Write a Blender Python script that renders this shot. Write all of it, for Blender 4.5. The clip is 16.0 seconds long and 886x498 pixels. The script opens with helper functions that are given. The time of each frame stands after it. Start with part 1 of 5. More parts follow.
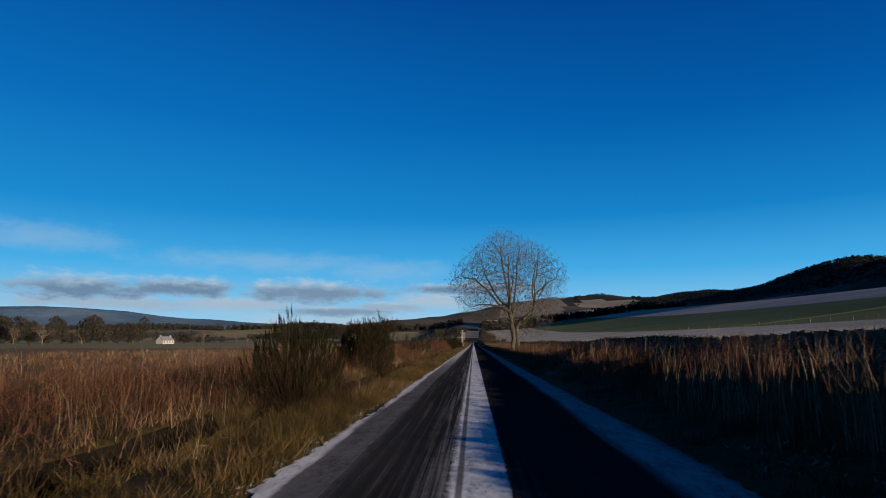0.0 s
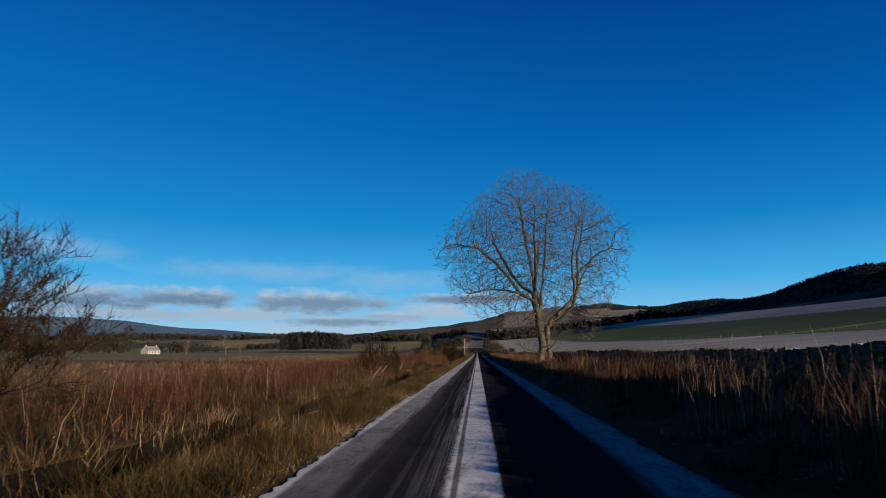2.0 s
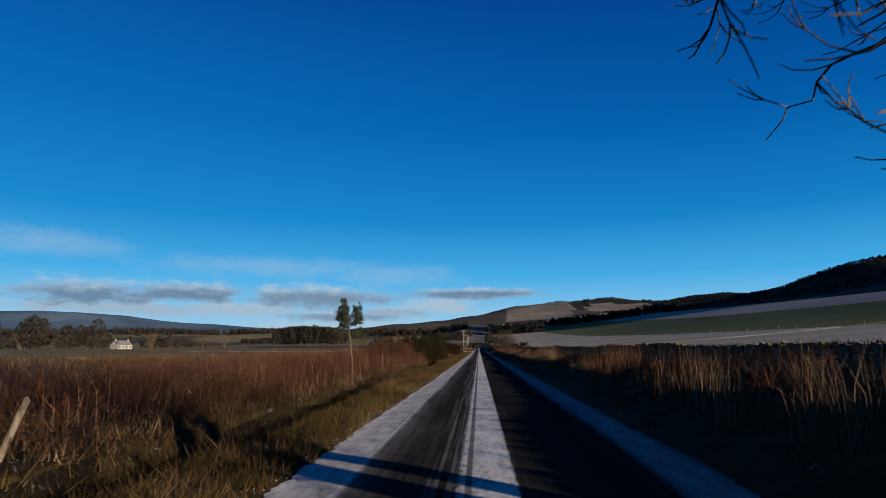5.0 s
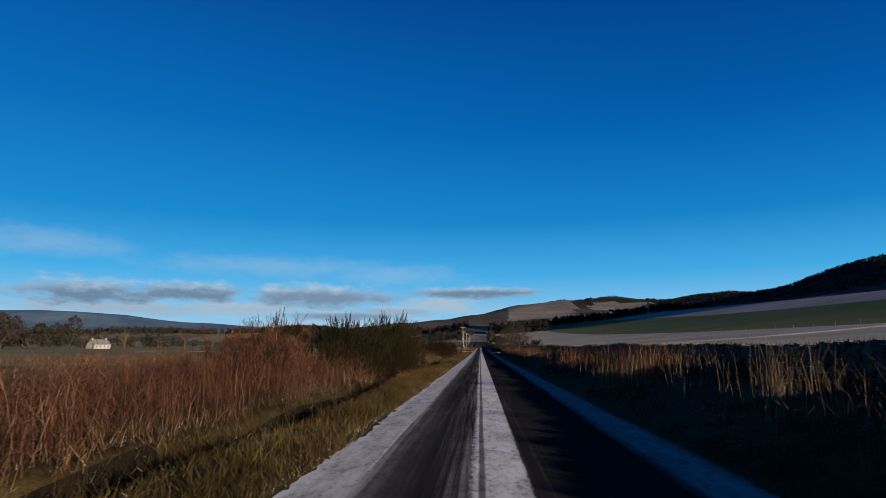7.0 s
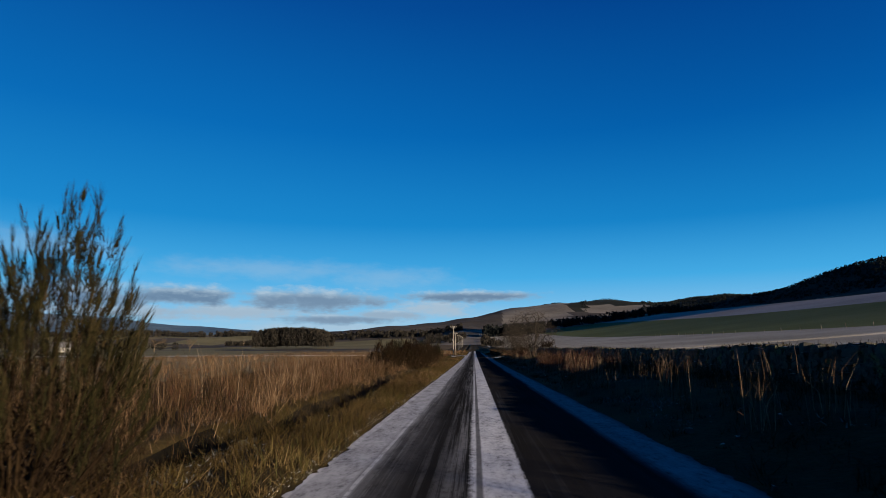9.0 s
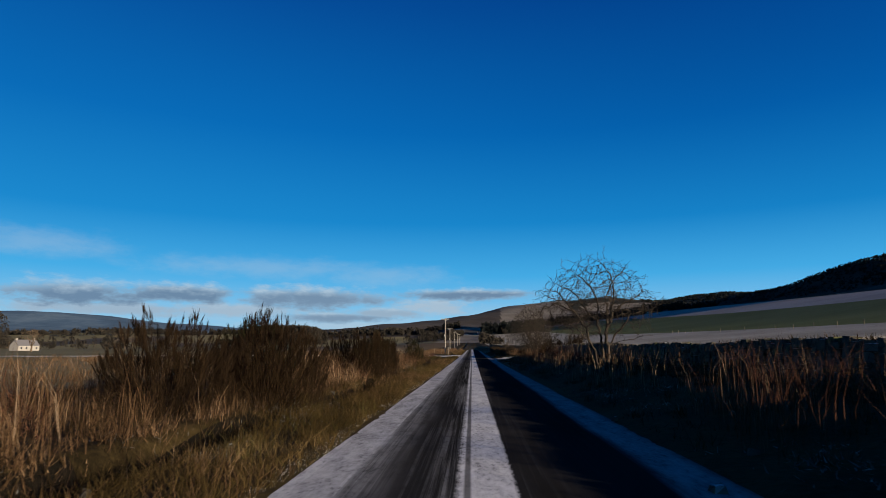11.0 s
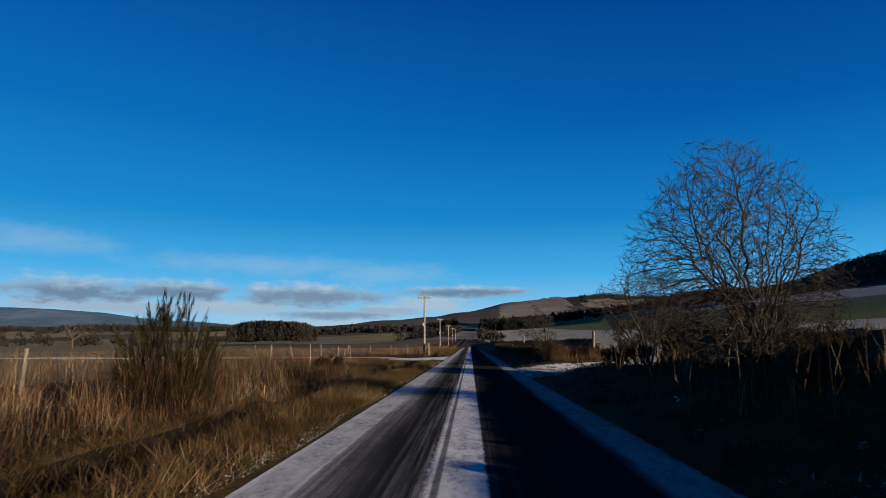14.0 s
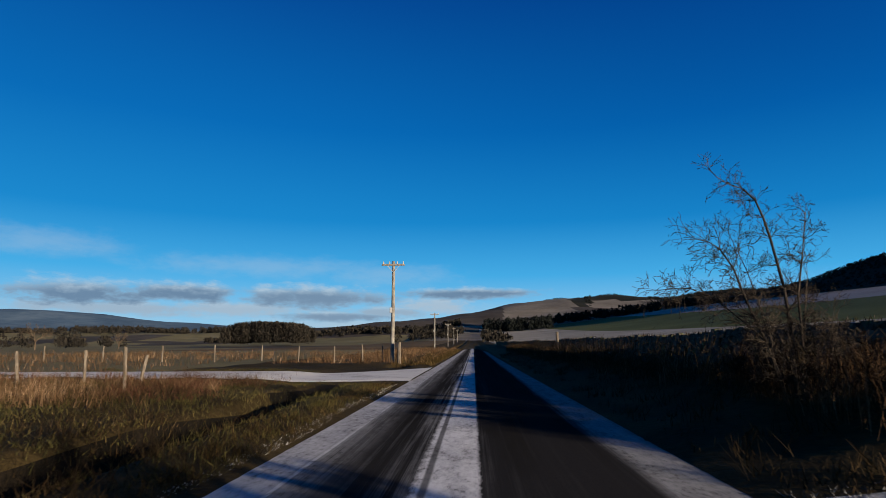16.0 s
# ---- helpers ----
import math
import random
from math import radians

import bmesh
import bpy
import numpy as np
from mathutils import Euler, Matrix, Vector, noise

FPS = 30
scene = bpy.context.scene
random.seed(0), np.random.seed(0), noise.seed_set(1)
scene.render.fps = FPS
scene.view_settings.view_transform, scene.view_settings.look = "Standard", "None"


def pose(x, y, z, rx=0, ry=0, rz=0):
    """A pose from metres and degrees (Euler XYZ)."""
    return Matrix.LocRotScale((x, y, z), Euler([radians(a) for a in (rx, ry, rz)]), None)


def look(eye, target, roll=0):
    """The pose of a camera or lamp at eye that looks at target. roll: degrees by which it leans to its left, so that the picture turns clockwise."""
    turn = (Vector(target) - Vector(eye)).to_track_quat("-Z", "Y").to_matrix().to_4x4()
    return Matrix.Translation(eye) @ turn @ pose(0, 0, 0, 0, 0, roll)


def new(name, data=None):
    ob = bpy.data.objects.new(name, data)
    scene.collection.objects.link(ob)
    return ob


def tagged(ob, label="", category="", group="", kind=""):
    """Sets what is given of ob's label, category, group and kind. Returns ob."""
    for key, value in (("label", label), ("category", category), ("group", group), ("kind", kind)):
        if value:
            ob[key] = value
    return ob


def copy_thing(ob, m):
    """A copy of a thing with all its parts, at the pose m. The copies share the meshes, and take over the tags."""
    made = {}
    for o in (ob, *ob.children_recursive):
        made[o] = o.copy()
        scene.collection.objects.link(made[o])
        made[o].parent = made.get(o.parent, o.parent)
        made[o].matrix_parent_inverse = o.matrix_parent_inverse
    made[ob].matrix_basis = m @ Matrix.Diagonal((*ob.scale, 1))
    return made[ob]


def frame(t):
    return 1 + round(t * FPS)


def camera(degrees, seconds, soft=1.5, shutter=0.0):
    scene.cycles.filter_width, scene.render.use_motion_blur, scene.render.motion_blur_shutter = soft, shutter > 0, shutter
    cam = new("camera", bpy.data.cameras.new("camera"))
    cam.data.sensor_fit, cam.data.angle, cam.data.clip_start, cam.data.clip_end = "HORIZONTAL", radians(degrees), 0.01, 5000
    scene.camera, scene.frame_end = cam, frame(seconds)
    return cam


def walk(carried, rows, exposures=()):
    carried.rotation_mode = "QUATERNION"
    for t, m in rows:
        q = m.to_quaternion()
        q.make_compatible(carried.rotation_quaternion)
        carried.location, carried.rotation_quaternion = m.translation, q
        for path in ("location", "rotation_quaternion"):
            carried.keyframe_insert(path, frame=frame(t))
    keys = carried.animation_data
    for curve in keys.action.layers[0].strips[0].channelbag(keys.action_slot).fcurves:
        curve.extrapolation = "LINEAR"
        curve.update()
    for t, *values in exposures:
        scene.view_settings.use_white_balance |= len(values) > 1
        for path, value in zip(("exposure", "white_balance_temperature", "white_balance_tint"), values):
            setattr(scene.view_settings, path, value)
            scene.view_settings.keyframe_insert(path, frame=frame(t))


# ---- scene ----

FOCAL = 1040.4
SPEED = 14.0
EYE = 1.4
cam = camera(74.0, 16.0, soft=0.85, shutter=0.06)
# seconds, sideways place, heading of travel in the view, level line in the view
DRIVE = (
    (0.0, 0.00, 838, 607), (0.5, 0.04, 840, 610), (1.0, 0.08, 841, 618), (1.5, 0.10, 841, 621),
    (2.0, 0.10, 845, 625), (2.5, 0.08, 848, 616), (3.0, 0.06, 852, 620), (3.5, 0.05, 851, 615),
    (4.0, 0.03, 851, 619), (4.2, 0.02, 851, 617), (5.2, -0.05, 846, 616), (6.3, -0.12, 840, 613),
    (6.5, -0.13, 842, 610), (7.0, -0.15, 850, 615), (7.5, -0.17, 849, 611), (8.0, -0.19, 845, 610),
    (8.5, -0.20, 842, 622), (9.0, -0.20, 839, 621), (9.2, -0.19, 838, 620), (10.2, -0.13, 836, 618),
    (11.3, -0.07, 835, 618), (11.5, -0.05, 835, 618), (12.0, -0.02, 838, 616), (12.5, 0.01, 836, 613),
    (13.0, 0.06, 832, 613), (13.5, 0.13, 829, 615), (14.0, 0.18, 832, 613), (14.5, 0.21, 836, 610),
    (15.0, 0.23, 840, 617), (15.5, 0.26, 841, 618), (16.0, 0.29, 838, 616),
)
ROWS = []
for t, side, fx, fy in DRIVE:
    tilt = math.degrees(math.atan((fy - 441) / FOCAL))
    turn = math.degrees(math.atan((fx - 784) / FOCAL * math.cos(math.radians(tilt))))
    ROWS.append((t, pose(side, SPEED * t, EYE, 90 + tilt, 0, turn)))
walk(cam, ROWS)

# ---- world, sun ----
SUN_DIR = Vector((0.78, -0.62, 0.0)).normalized()
SUN_ELEV = radians(9.1)
scene.view_settings.exposure = 1.3
world = bpy.data.worlds.new("world")
scene.world = world
world.use_nodes = True


class Nodes:
    """Short hand for building a node tree."""

    def __init__(self, tree):
        self.tree = tree
        tree.nodes.clear()

    def add(self, kind, **values):
        node = self.tree.nodes.new(kind)
        for key, value in values.items():
            if key == "op":
                node.operation = value
            elif key == "blend":
                node.data_type = "RGBA"
                node.blend_type = value
            elif key == "sky":
                node.sky_type = value
            elif key == "clamp":
                node.use_clamp = value
        return node

    def link(self, a, b):
        self.tree.links.new(a, b)

    def put(self, sock, value):
        if isinstance(value, bpy.types.NodeSocket):
            self.link(value, sock)
        else:
            sock.default_value = value

    def math(self, op, a, b=0.0, c=0.0, clamp=False):
        node = self.add("ShaderNodeMath", op=op, clamp=clamp)
        for sock, value in zip(node.inputs, (a, b, c)):
            self.put(sock, value)
        return node.outputs[0]

    def mix(self, fac, a, b, blend="MIX"):
        node = self.add("ShaderNodeMix", blend=blend)
        self.put(node.inputs[0], fac)
        self.put(node.inputs[6], a)
        self.put(node.inputs[7], b)
        return node.outputs[2]

    def noise(self, vec, scale, detail=4.0, rough=0.55, out=0):
        node = self.add("ShaderNodeTexNoise")
        if vec is not None:
            self.link(vec, node.inputs["Vector"])
        node.inputs["Scale"].default_value = scale
        node.inputs["Detail"].default_value = detail
        node.inputs["Roughness"].default_value = rough
        return node.outputs[out]

    def ramp(self, fac, stops, smooth=False):
        node = self.add("ShaderNodeValToRGB")
        self.put(node.inputs[0], fac)
        el = node.color_ramp.elements
        while len(el) < len(stops):
            el.new(0.5)
        for e, (p, c) in zip(el, stops):
            e.position = p
            e.color = (c, c, c, 1) if isinstance(c, (int, float)) else (*c, 1)
        if smooth:
            node.color_ramp.interpolation = "EASE"
        return node.outputs[0]

    def step(self, x, lo, hi):
        node = self.add("ShaderNodeMapRange")
        node.interpolation_type = "SMOOTHSTEP"
        self.put(node.inputs[0], x)
        self.put(node.inputs[1], lo)
        self.put(node.inputs[2], hi)
        return node.outputs[0]

    def scaled(self, vec, s):
        node = self.add("ShaderNodeVectorMath", op="MULTIPLY")
        self.link(vec, node.inputs[0])
        node.inputs[1].default_value = s
        return node.outputs[0]


def build_world():
    n = Nodes(world.node_tree)
    out = n.add("ShaderNodeOutputWorld")
    back = n.add("ShaderNodeBackground")
    sky = n.add("ShaderNodeTexSky", sky="NISHITA")
    sky.sun_disc = False
    sky.sun_elevation = SUN_ELEV
    sky.sun_rotation = math.atan2(SUN_DIR.x, SUN_DIR.y)
    sky.air_density, sky.dust_density, sky.ozone_density = 1.0, 0.3, 2.0
    geo = n.add("ShaderNodeTexCoord").outputs["Generated"]
    sep = n.add("ShaderNodeSeparateXYZ")
    n.link(geo, sep.inputs[0])
    az = n.math("ARCTAN2", sep.outputs[0], sep.outputs[1])
    el = n.math("ARCSINE", sep.outputs[2])
    deep = n.ramp(n.math("MULTIPLY", el, 1.0, clamp=True), [
        (0.0, (0.33, 0.56, 0.75)), (0.05, (0.24, 0.56, 0.83)), (0.12, (0.056, 0.41, 0.79)),
        (0.21, (0.007, 0.245, 0.62)), (0.36, (0.0, 0.145, 0.48)), (0.56, (0.0, 0.072, 0.32)), (0.78, (0.0, 0.044, 0.21)), (1.0, (0.0, 0.032, 0.155))])
    air = n.mix(1.0, sky.outputs[0], (0.10, 0.10, 0.10, 1), "MULTIPLY")
    col = n.mix(0.02, deep, air)
    # deepest blue lies a right angle away from the sun
    off = n.math("SUBTRACT", az, 0.75)
    pol = n.math("MULTIPLY", n.step(n.math("ABSOLUTE", off), 1.3, 0.0), n.step(el, 0.05, 0.45))
    col = n.mix(n.math("MULTIPLY", pol, 0.70), col, n.mix(1.0, col, (0.35, 0.52, 0.68, 1), "MULTIPLY"))
    # clouds: long soft banks low over the land
    comb = n.add("ShaderNodeCombineXYZ")
    n.link(az, comb.inputs[0])
    n.link(el, comb.inputs[1])
    ruffle = n.noise(n.scaled(comb.outputs[0], (1.0, 2.4, 1.0)), 22.0, 6.0, 0.62)
    wide = n.noise(n.scaled(comb.outputs[0], (1.0, 4.0, 1.0)), 5.0, 5.0, 0.6)
    shift = n.math("MULTIPLY_ADD", ruffle, 2.4, -1.2)
    white = 0.0
    grey = 0.0
    # bearing, height, half length, half thickness, greyness
    banks = (
        (-0.60, 0.079, 0.095, 0.021, 1.0), (-0.465, 0.085, 0.09, 0.017, 1.0), (-0.275, 0.083, 0.13, 0.019, 0.9),
        (0.0, 0.091, 0.115, 0.010, 1.0), (-0.065, 0.070, 0.07, 0.017, 0.1), (-0.227, 0.052, 0.10, 0.009, 0.8),
        (-0.40, 0.062, 0.14, 0.013, 0.2), (-0.56, 0.060, 0.16, 0.012, 0.3), (-0.15, 0.060, 0.08, 0.010, 0.4),
        (-0.66, 0.148, 0.15, 0.028, 0.0), (-0.34, 0.130, 0.26, 0.024, 0.0), (-0.15, 0.122, 0.17, 0.024, 0.0),
        (-0.85, 0.080, 0.14, 0.016, 0.6), (1.3, 0.10, 0.5, 0.02, 0.4), (2.6, 0.12, 0.6, 0.03, 0.4),
    )
    for bx, by, lx, ly, g in banks:
        dx = n.math("DIVIDE", n.math("SUBTRACT", az, bx), lx)
        dy = n.math("DIVIDE", n.math("SUBTRACT", el, by), ly)
        r = n.math("SQRT", n.math("ADD", n.math("MULTIPLY", dx, dx), n.math("MULTIPLY", dy, dy)))
        m = n.step(n.math("ADD", r, n.math("MULTIPLY", shift, 0.5)), 1.05, 0.0) if by > 0.12 else n.step(n.math("ADD", r, shift), 1.3, 0.3)
        soft = 0.32 if by > 0.12 else 0.9
        white = n.math("MAXIMUM", white, n.math("MULTIPLY", m, soft))
        low = n.step(n.math("ADD", dy, n.math("MULTIPLY", shift, -1.0)), 1.0, 0.0)
        grey = n.math("MAXIMUM", grey, n.math("MULTIPLY", n.math("MULTIPLY", m, low), g))
    veil = n.math("MULTIPLY", n.step(el, 0.085, 0.03), n.step(wide, 0.38, 0.62))
    white = n.math("MAXIMUM", white, n.math("MULTIPLY", veil, 0.75))
    col = n.mix(white, col, (0.43, 0.55, 0.66, 1))
    col = n.mix(n.math("MULTIPLY", grey, 0.9), col, (0.12, 0.215, 0.345, 1))
    n.link(col, back.inputs[0])
    back.inputs[1].default_value = 0.406
    n.link(back.outputs[0], out.inputs[0])


build_world()
lamp = bpy.data.lights.new("sun", "SUN")
lamp.energy, lamp.angle, lamp.color = 5.0, radians(0.55), (1.0, 0.81, 0.59)
sun = new("sun", lamp)
sun.matrix_world = look(Vector((SUN_DIR.x * math.cos(SUN_ELEV), SUN_DIR.y * math.cos(SUN_ELEV), math.sin(SUN_ELEV))) * 300, (0, 0, 0))

# ---- materials ----


def material(name, build):
    mat = bpy.data.materials.new(name)
    mat.use_nodes = True
    n = Nodes(mat.node_tree)
    out = n.add("ShaderNodeOutputMaterial")
    bsdf = n.add("ShaderNodeBsdfPrincipled")
    bsdf.inputs["Roughness"].default_value = 0.9
    bsdf.inputs["Specular IOR Level"].default_value = 0.04
    n.link(bsdf.outputs[0], out.inputs[0])
    build(n, bsdf)
    return mat


def bump(n, bsdf, height, strength=0.5, dist=0.02):
    b = n.add("ShaderNodeBump")
    b.inputs["Strength"].default_value = strength
    b.inputs["Distance"].default_value = dist
    n.link(height, b.inputs["Height"])
    n.link(b.outputs[0], bsdf.inputs["Normal"])


def where(n):
    return n.add("ShaderNodeNewGeometry").outputs["Position"]


def earthy(name, stops, scale=0.4, fine=9.0, frost=0.0, frost_col=(0.62, 0.66, 0.70), rough=0.95):
    """Ground cover: patches at two scales, with a dusting of frost."""
    def build(n, bsdf):
        p = where(n)
        big = n.noise(p, scale, 5.0, 0.6)
        small = n.noise(p, fine, 4.0, 0.7)
        f = n.math("ADD", n.math("MULTIPLY", big, 0.6), n.math("MULTIPLY", small, 0.4))
        col = n.ramp(n.step(f, 0.3, 0.7), stops)
        if frost > 0:
            lo = 0.72 - 0.45 * frost
            m = n.step(n.math("ADD", n.math("MULTIPLY", n.noise(p, scale * 2.3, 6.0, 0.7), 0.6), n.math("MULTIPLY", small, 0.4)), lo, lo + 0.16)
            col = n.mix(m, col, (*frost_col, 1))
        n.link(col, bsdf.inputs["Base Color"])
        bsdf.inputs["Roughness"].default_value = rough
        bump(n, bsdf, small, 0.8, 0.05)
    return material(name, build)


def blades(name, stops, rough=0.8, trans=0.0):
    """Stems and leaves: each one has its own tone."""
    def build(n, bsdf):
        rnd = n.add("ShaderNodeNewGeometry").outputs["Random Per Island"]
        p = where(n)
        patch = n.noise(p, 0.35, 3.0, 0.6)
        f = n.math("ADD", n.math("MULTIPLY", rnd, 0.65), n.math("MULTIPLY", n.step(patch, 0.3, 0.7), 0.35))
        n.link(n.ramp(f, stops), bsdf.inputs["Base Color"])
        bsdf.inputs["Roughness"].default_value = rough
    return material(name, build)


def bark(name, dark, light, scale=6.0):
    def build(n, bsdf):
        p = where(n)
        a = n.noise(n.scaled(p, (1.0, 1.0, 0.3)), scale, 5.0, 0.65)
        lichen = n.step(n.noise(p, 2.2, 4.0, 0.6), 0.52, 0.66)
        col = n.mix(n.step(a, 0.3, 0.7), (*dark, 1), (*light, 1))
        col = n.mix(n.math("MULTIPLY", lichen, 0.5), col, (light[0] * 1.25, light[1] * 1.3, light[2] * 1.1, 1))
        n.link(col, bsdf.inputs["Base Color"])
        bump(n, bsdf, a, 0.6, 0.03)
    return material(name, build)


def road_build(n, bsdf):
    p = where(n)
    sep = n.add("ShaderNodeSeparateXYZ")
    n.link(p, sep.inputs[0])
    x = sep.outputs[0]
    streak = n.noise(n.scaled(p, (11.0, 0.13, 1.0)), 1.0, 7.0, 0.66)
    patch = n.noise(n.scaled(p, (1.2, 0.16, 1.0)), 1.0, 4.0, 0.6)
    grit = n.noise(p, 60.0, 3.0, 0.7)
    rag = n.noise(n.scaled(p, (1.0, 0.35, 1.0)), 3.5, 6.0, 0.68)
    mott = n.noise(n.scaled(p, (1.0, 0.45, 1.0)), 16.0, 4.0, 0.65)
    s = n.math("MULTIPLY_ADD", streak, 0.9, -0.45)
    w = n.math("MULTIPLY_ADD", patch, 0.35, -0.175)
    m = n.math("MULTIPLY_ADD", mott, 0.10, -0.05)
    xs = n.math("ADD", x, n.math("ADD", n.math("MULTIPLY", s, 0.32), w))
    # frost left by the edge, along the crown and by the far edge
    y = sep.outputs[1]
    xm = n.math("ADD", xs, m)
    wide = n.math("MULTIPLY", n.math("MULTIPLY", n.step(xm, -0.72, -1.40), n.math("MULTIPLY_ADD", n.step(streak, 0.40, 0.60), 0.6, 0.4)), n.math("MULTIPLY_ADD", n.step(y, 125.0, 160.0), 0.26, 0.20))
    ridge = n.step(n.math("ABSOLUTE", n.math("ADD", n.math("ADD", x, 1.42), n.math("MULTIPLY", w, 0.4))), 0.05, 0.012)
    left = n.math("MAXIMUM", n.math("MAXIMUM", n.math("MULTIPLY", n.step(xm, -1.22, -1.50), 0.82), wide), n.math("MULTIPLY", n.math("MULTIPLY", ridge, 0.9), n.step(patch, 0.40, 0.52)))
    left = n.math("MULTIPLY", left, n.math("MULTIPLY_ADD", n.step(n.math("ADD", y, n.math("MULTIPLY", patch, 14.0)), 28.0, 75.0), 0.74, 0.18))
    left = n.math("MAXIMUM", left, n.math("MULTIPLY", n.step(n.math("ADD", xs, n.math("MULTIPLY", m, 2.0)), -1.78, -1.95), 0.95))
    crown = n.math("MULTIPLY", n.step(n.math("ADD", x, n.math("ADD", n.math("MULTIPLY", s, 0.12), m)), -0.30, -0.20), n.step(n.math("ADD", x, m), 0.36, 0.31))
    fade = n.math("MULTIPLY", n.step(xs, -0.80, -0.22), n.step(x, 0.30, 0.10))
    fade = n.math("MULTIPLY", fade, n.step(streak, 0.40, 0.62))
    right = n.math("MULTIPLY", n.step(n.math("ADD", x, n.math("ADD", w, n.math("MULTIPLY", s, 0.25))), 1.80, 2.08), n.step(n.math("ADD", x, m), 2.80, 2.45))
    # frost by the far edge is thinned to deepen the wall's shade on it
    cover = n.math("MAXIMUM", n.math("MAXIMUM", left, crown), n.math("MAXIMUM", n.math("MULTIPLY", fade, 0.26), n.math("MULTIPLY", right, 0.42)))
    # one clear tyre line, fine streaks in the tracks
    line = n.step(n.math("ABSOLUTE", n.math("ADD", n.math("ADD", x, 0.15), n.math("MULTIPLY", w, 0.12))), 0.018, 0.05)
    line = n.math("MULTIPLY_ADD", line, 0.75, 0.25)
    # streaks all but vanish to the right, to darken the shaded track
    dust = n.math("MULTIPLY", n.step(streak, 0.47, 0.66), n.math("MULTIPLY_ADD", n.step(x, 0.9, 0.1), 0.06, 0.01))
    cover = n.math("MULTIPLY", n.math("MAXIMUM", cover, dust), line)
    # pressed marks and worn specks
    specks = n.math("ADD", n.math("MULTIPLY", mott, 0.5), n.math("ADD", n.math("MULTIPLY", rag, 0.3), n.math("MULTIPLY", grit, 0.2)))
    cover = n.math("MULTIPLY", cover, n.math("MULTIPLY_ADD", n.step(specks, 0.36, 0.47), 0.5, 0.5))
    tar = n.mix(grit, (0.008, 0.008, 0.009, 1), (0.026, 0.0255, 0.026, 1))
    tar = n.mix(n.step(patch, 0.4, 0.7), tar, (0.013, 0.0125, 0.012, 1))
    ice = n.mix(n.step(n.math("ADD", n.math("MULTIPLY", rag, 0.6), n.math("MULTIPLY", mott, 0.4)), 0.35, 0.65), (0.28, 0.285, 0.295, 1), (0.50, 0.505, 0.515, 1))
    n.link(n.mix(cover, tar, ice), bsdf.inputs["Base Color"])
    n.link(n.math("MULTIPLY_ADD", cover, 0.25, 0.6), bsdf.inputs["Roughness"])
    bsdf.inputs["Specular IOR Level"].default_value = 0.0
    bump(n, bsdf, n.math("ADD", n.math("MULTIPLY", grit, 0.5), n.math("MULTIPLY", specks, 1.5)), 0.5, 0.008)


def frosty_build(n, bsdf):
    p = where(n)
    a = n.noise(p, 1.3, 7.0, 0.75)
    b = n.noise(p, 9.0, 4.0, 0.7)
    m = n.step(n.math("ADD", n.math("MULTIPLY", a, 0.65), n.math("MULTIPLY", b, 0.35)), 0.40, 0.54)
    n.link(n.mix(m, (0.014, 0.012, 0.009, 1), (0.36, 0.365, 0.37, 1)), bsdf.inputs["Base Color"])
    bump(n, bsdf, b, 0.9, 0.05)


def side_road_build(n, bsdf):
    p = where(n)
    a = n.noise(n.scaled(p, (0.5, 2.0, 1.0)), 1.2, 5.0, 0.65)
    g = n.noise(p, 40.0, 3.0, 0.7)
    m = n.step(n.math("ADD", n.math("MULTIPLY", a, 0.7), n.math("MULTIPLY", g, 0.3)), 0.30, 0.50)
    n.link(n.mix(m, (0.05, 0.046, 0.042, 1), (0.42, 0.42, 0.42, 1)), bsdf.inputs["Base Color"])
    bump(n, bsdf, g, 0.5, 0.01)


def stone_build(n, bsdf):
    p = where(n)
    rnd = n.add("ShaderNodeObjectInfo").outputs["Random"]
    isl = n.add("ShaderNodeNewGeometry").outputs["Random Per Island"]
    a = n.noise(p, 7.0, 5.0, 0.65)
    base = n.ramp(n.math("FRACT", n.math("ADD", rnd, isl)), [(0.0, (0.014, 0.013, 0.011)), (0.5, (0.028, 0.026, 0.022)), (1.0, (0.055, 0.050, 0.044))])
    col = n.mix(n.step(a, 0.35, 0.7), base, (0.05, 0.049, 0.042, 1))
    moss = n.step(n.noise(p, 2.4, 4.0, 0.6), 0.55, 0.68)
    col = n.mix(n.math("MULTIPLY", moss, 0.6), col, (0.075, 0.085, 0.03, 1))
    # frost settles on upward faces
    sep = n.add("ShaderNodeSeparateXYZ")
    n.link(n.add("ShaderNodeNewGeometry").outputs["Normal"], sep.inputs[0])
    top = n.math("MULTIPLY", n.step(sep.outputs[2], 0.55, 0.9), n.step(n.noise(p, 5.0, 4.0, 0.7), 0.46, 0.60))
    n.link(n.mix(n.math("MULTIPLY", top, 0.7), col, (0.42, 0.44, 0.47, 1)), bsdf.inputs["Base Color"])
    bump(n, bsdf, a, 0.7, 0.03)


def wood_build(n, bsdf):
    p = where(n)
    a = n.noise(n.scaled(p, (8.0, 8.0, 0.9)), 2.0, 5.0, 0.7)
    col = n.mix(n.step(a, 0.3, 0.7), (0.05, 0.04, 0.03, 1), (0.15, 0.13, 0.105, 1))
    n.link(col, bsdf.inputs["Base Color"])
    bump(n, bsdf, a, 0.6, 0.01)


def plain_build(col, rough=0.8):
    def build(n, bsdf):
        p = where(n)
        a = n.noise(p, 1.5, 4.0, 0.6)
        n.link(n.mix(a, (*[c * 0.8 for c in col], 1), (*[c * 1.15 for c in col], 1)), bsdf.inputs["Base Color"])
        bsdf.inputs["Roughness"].default_value = rough
    return build


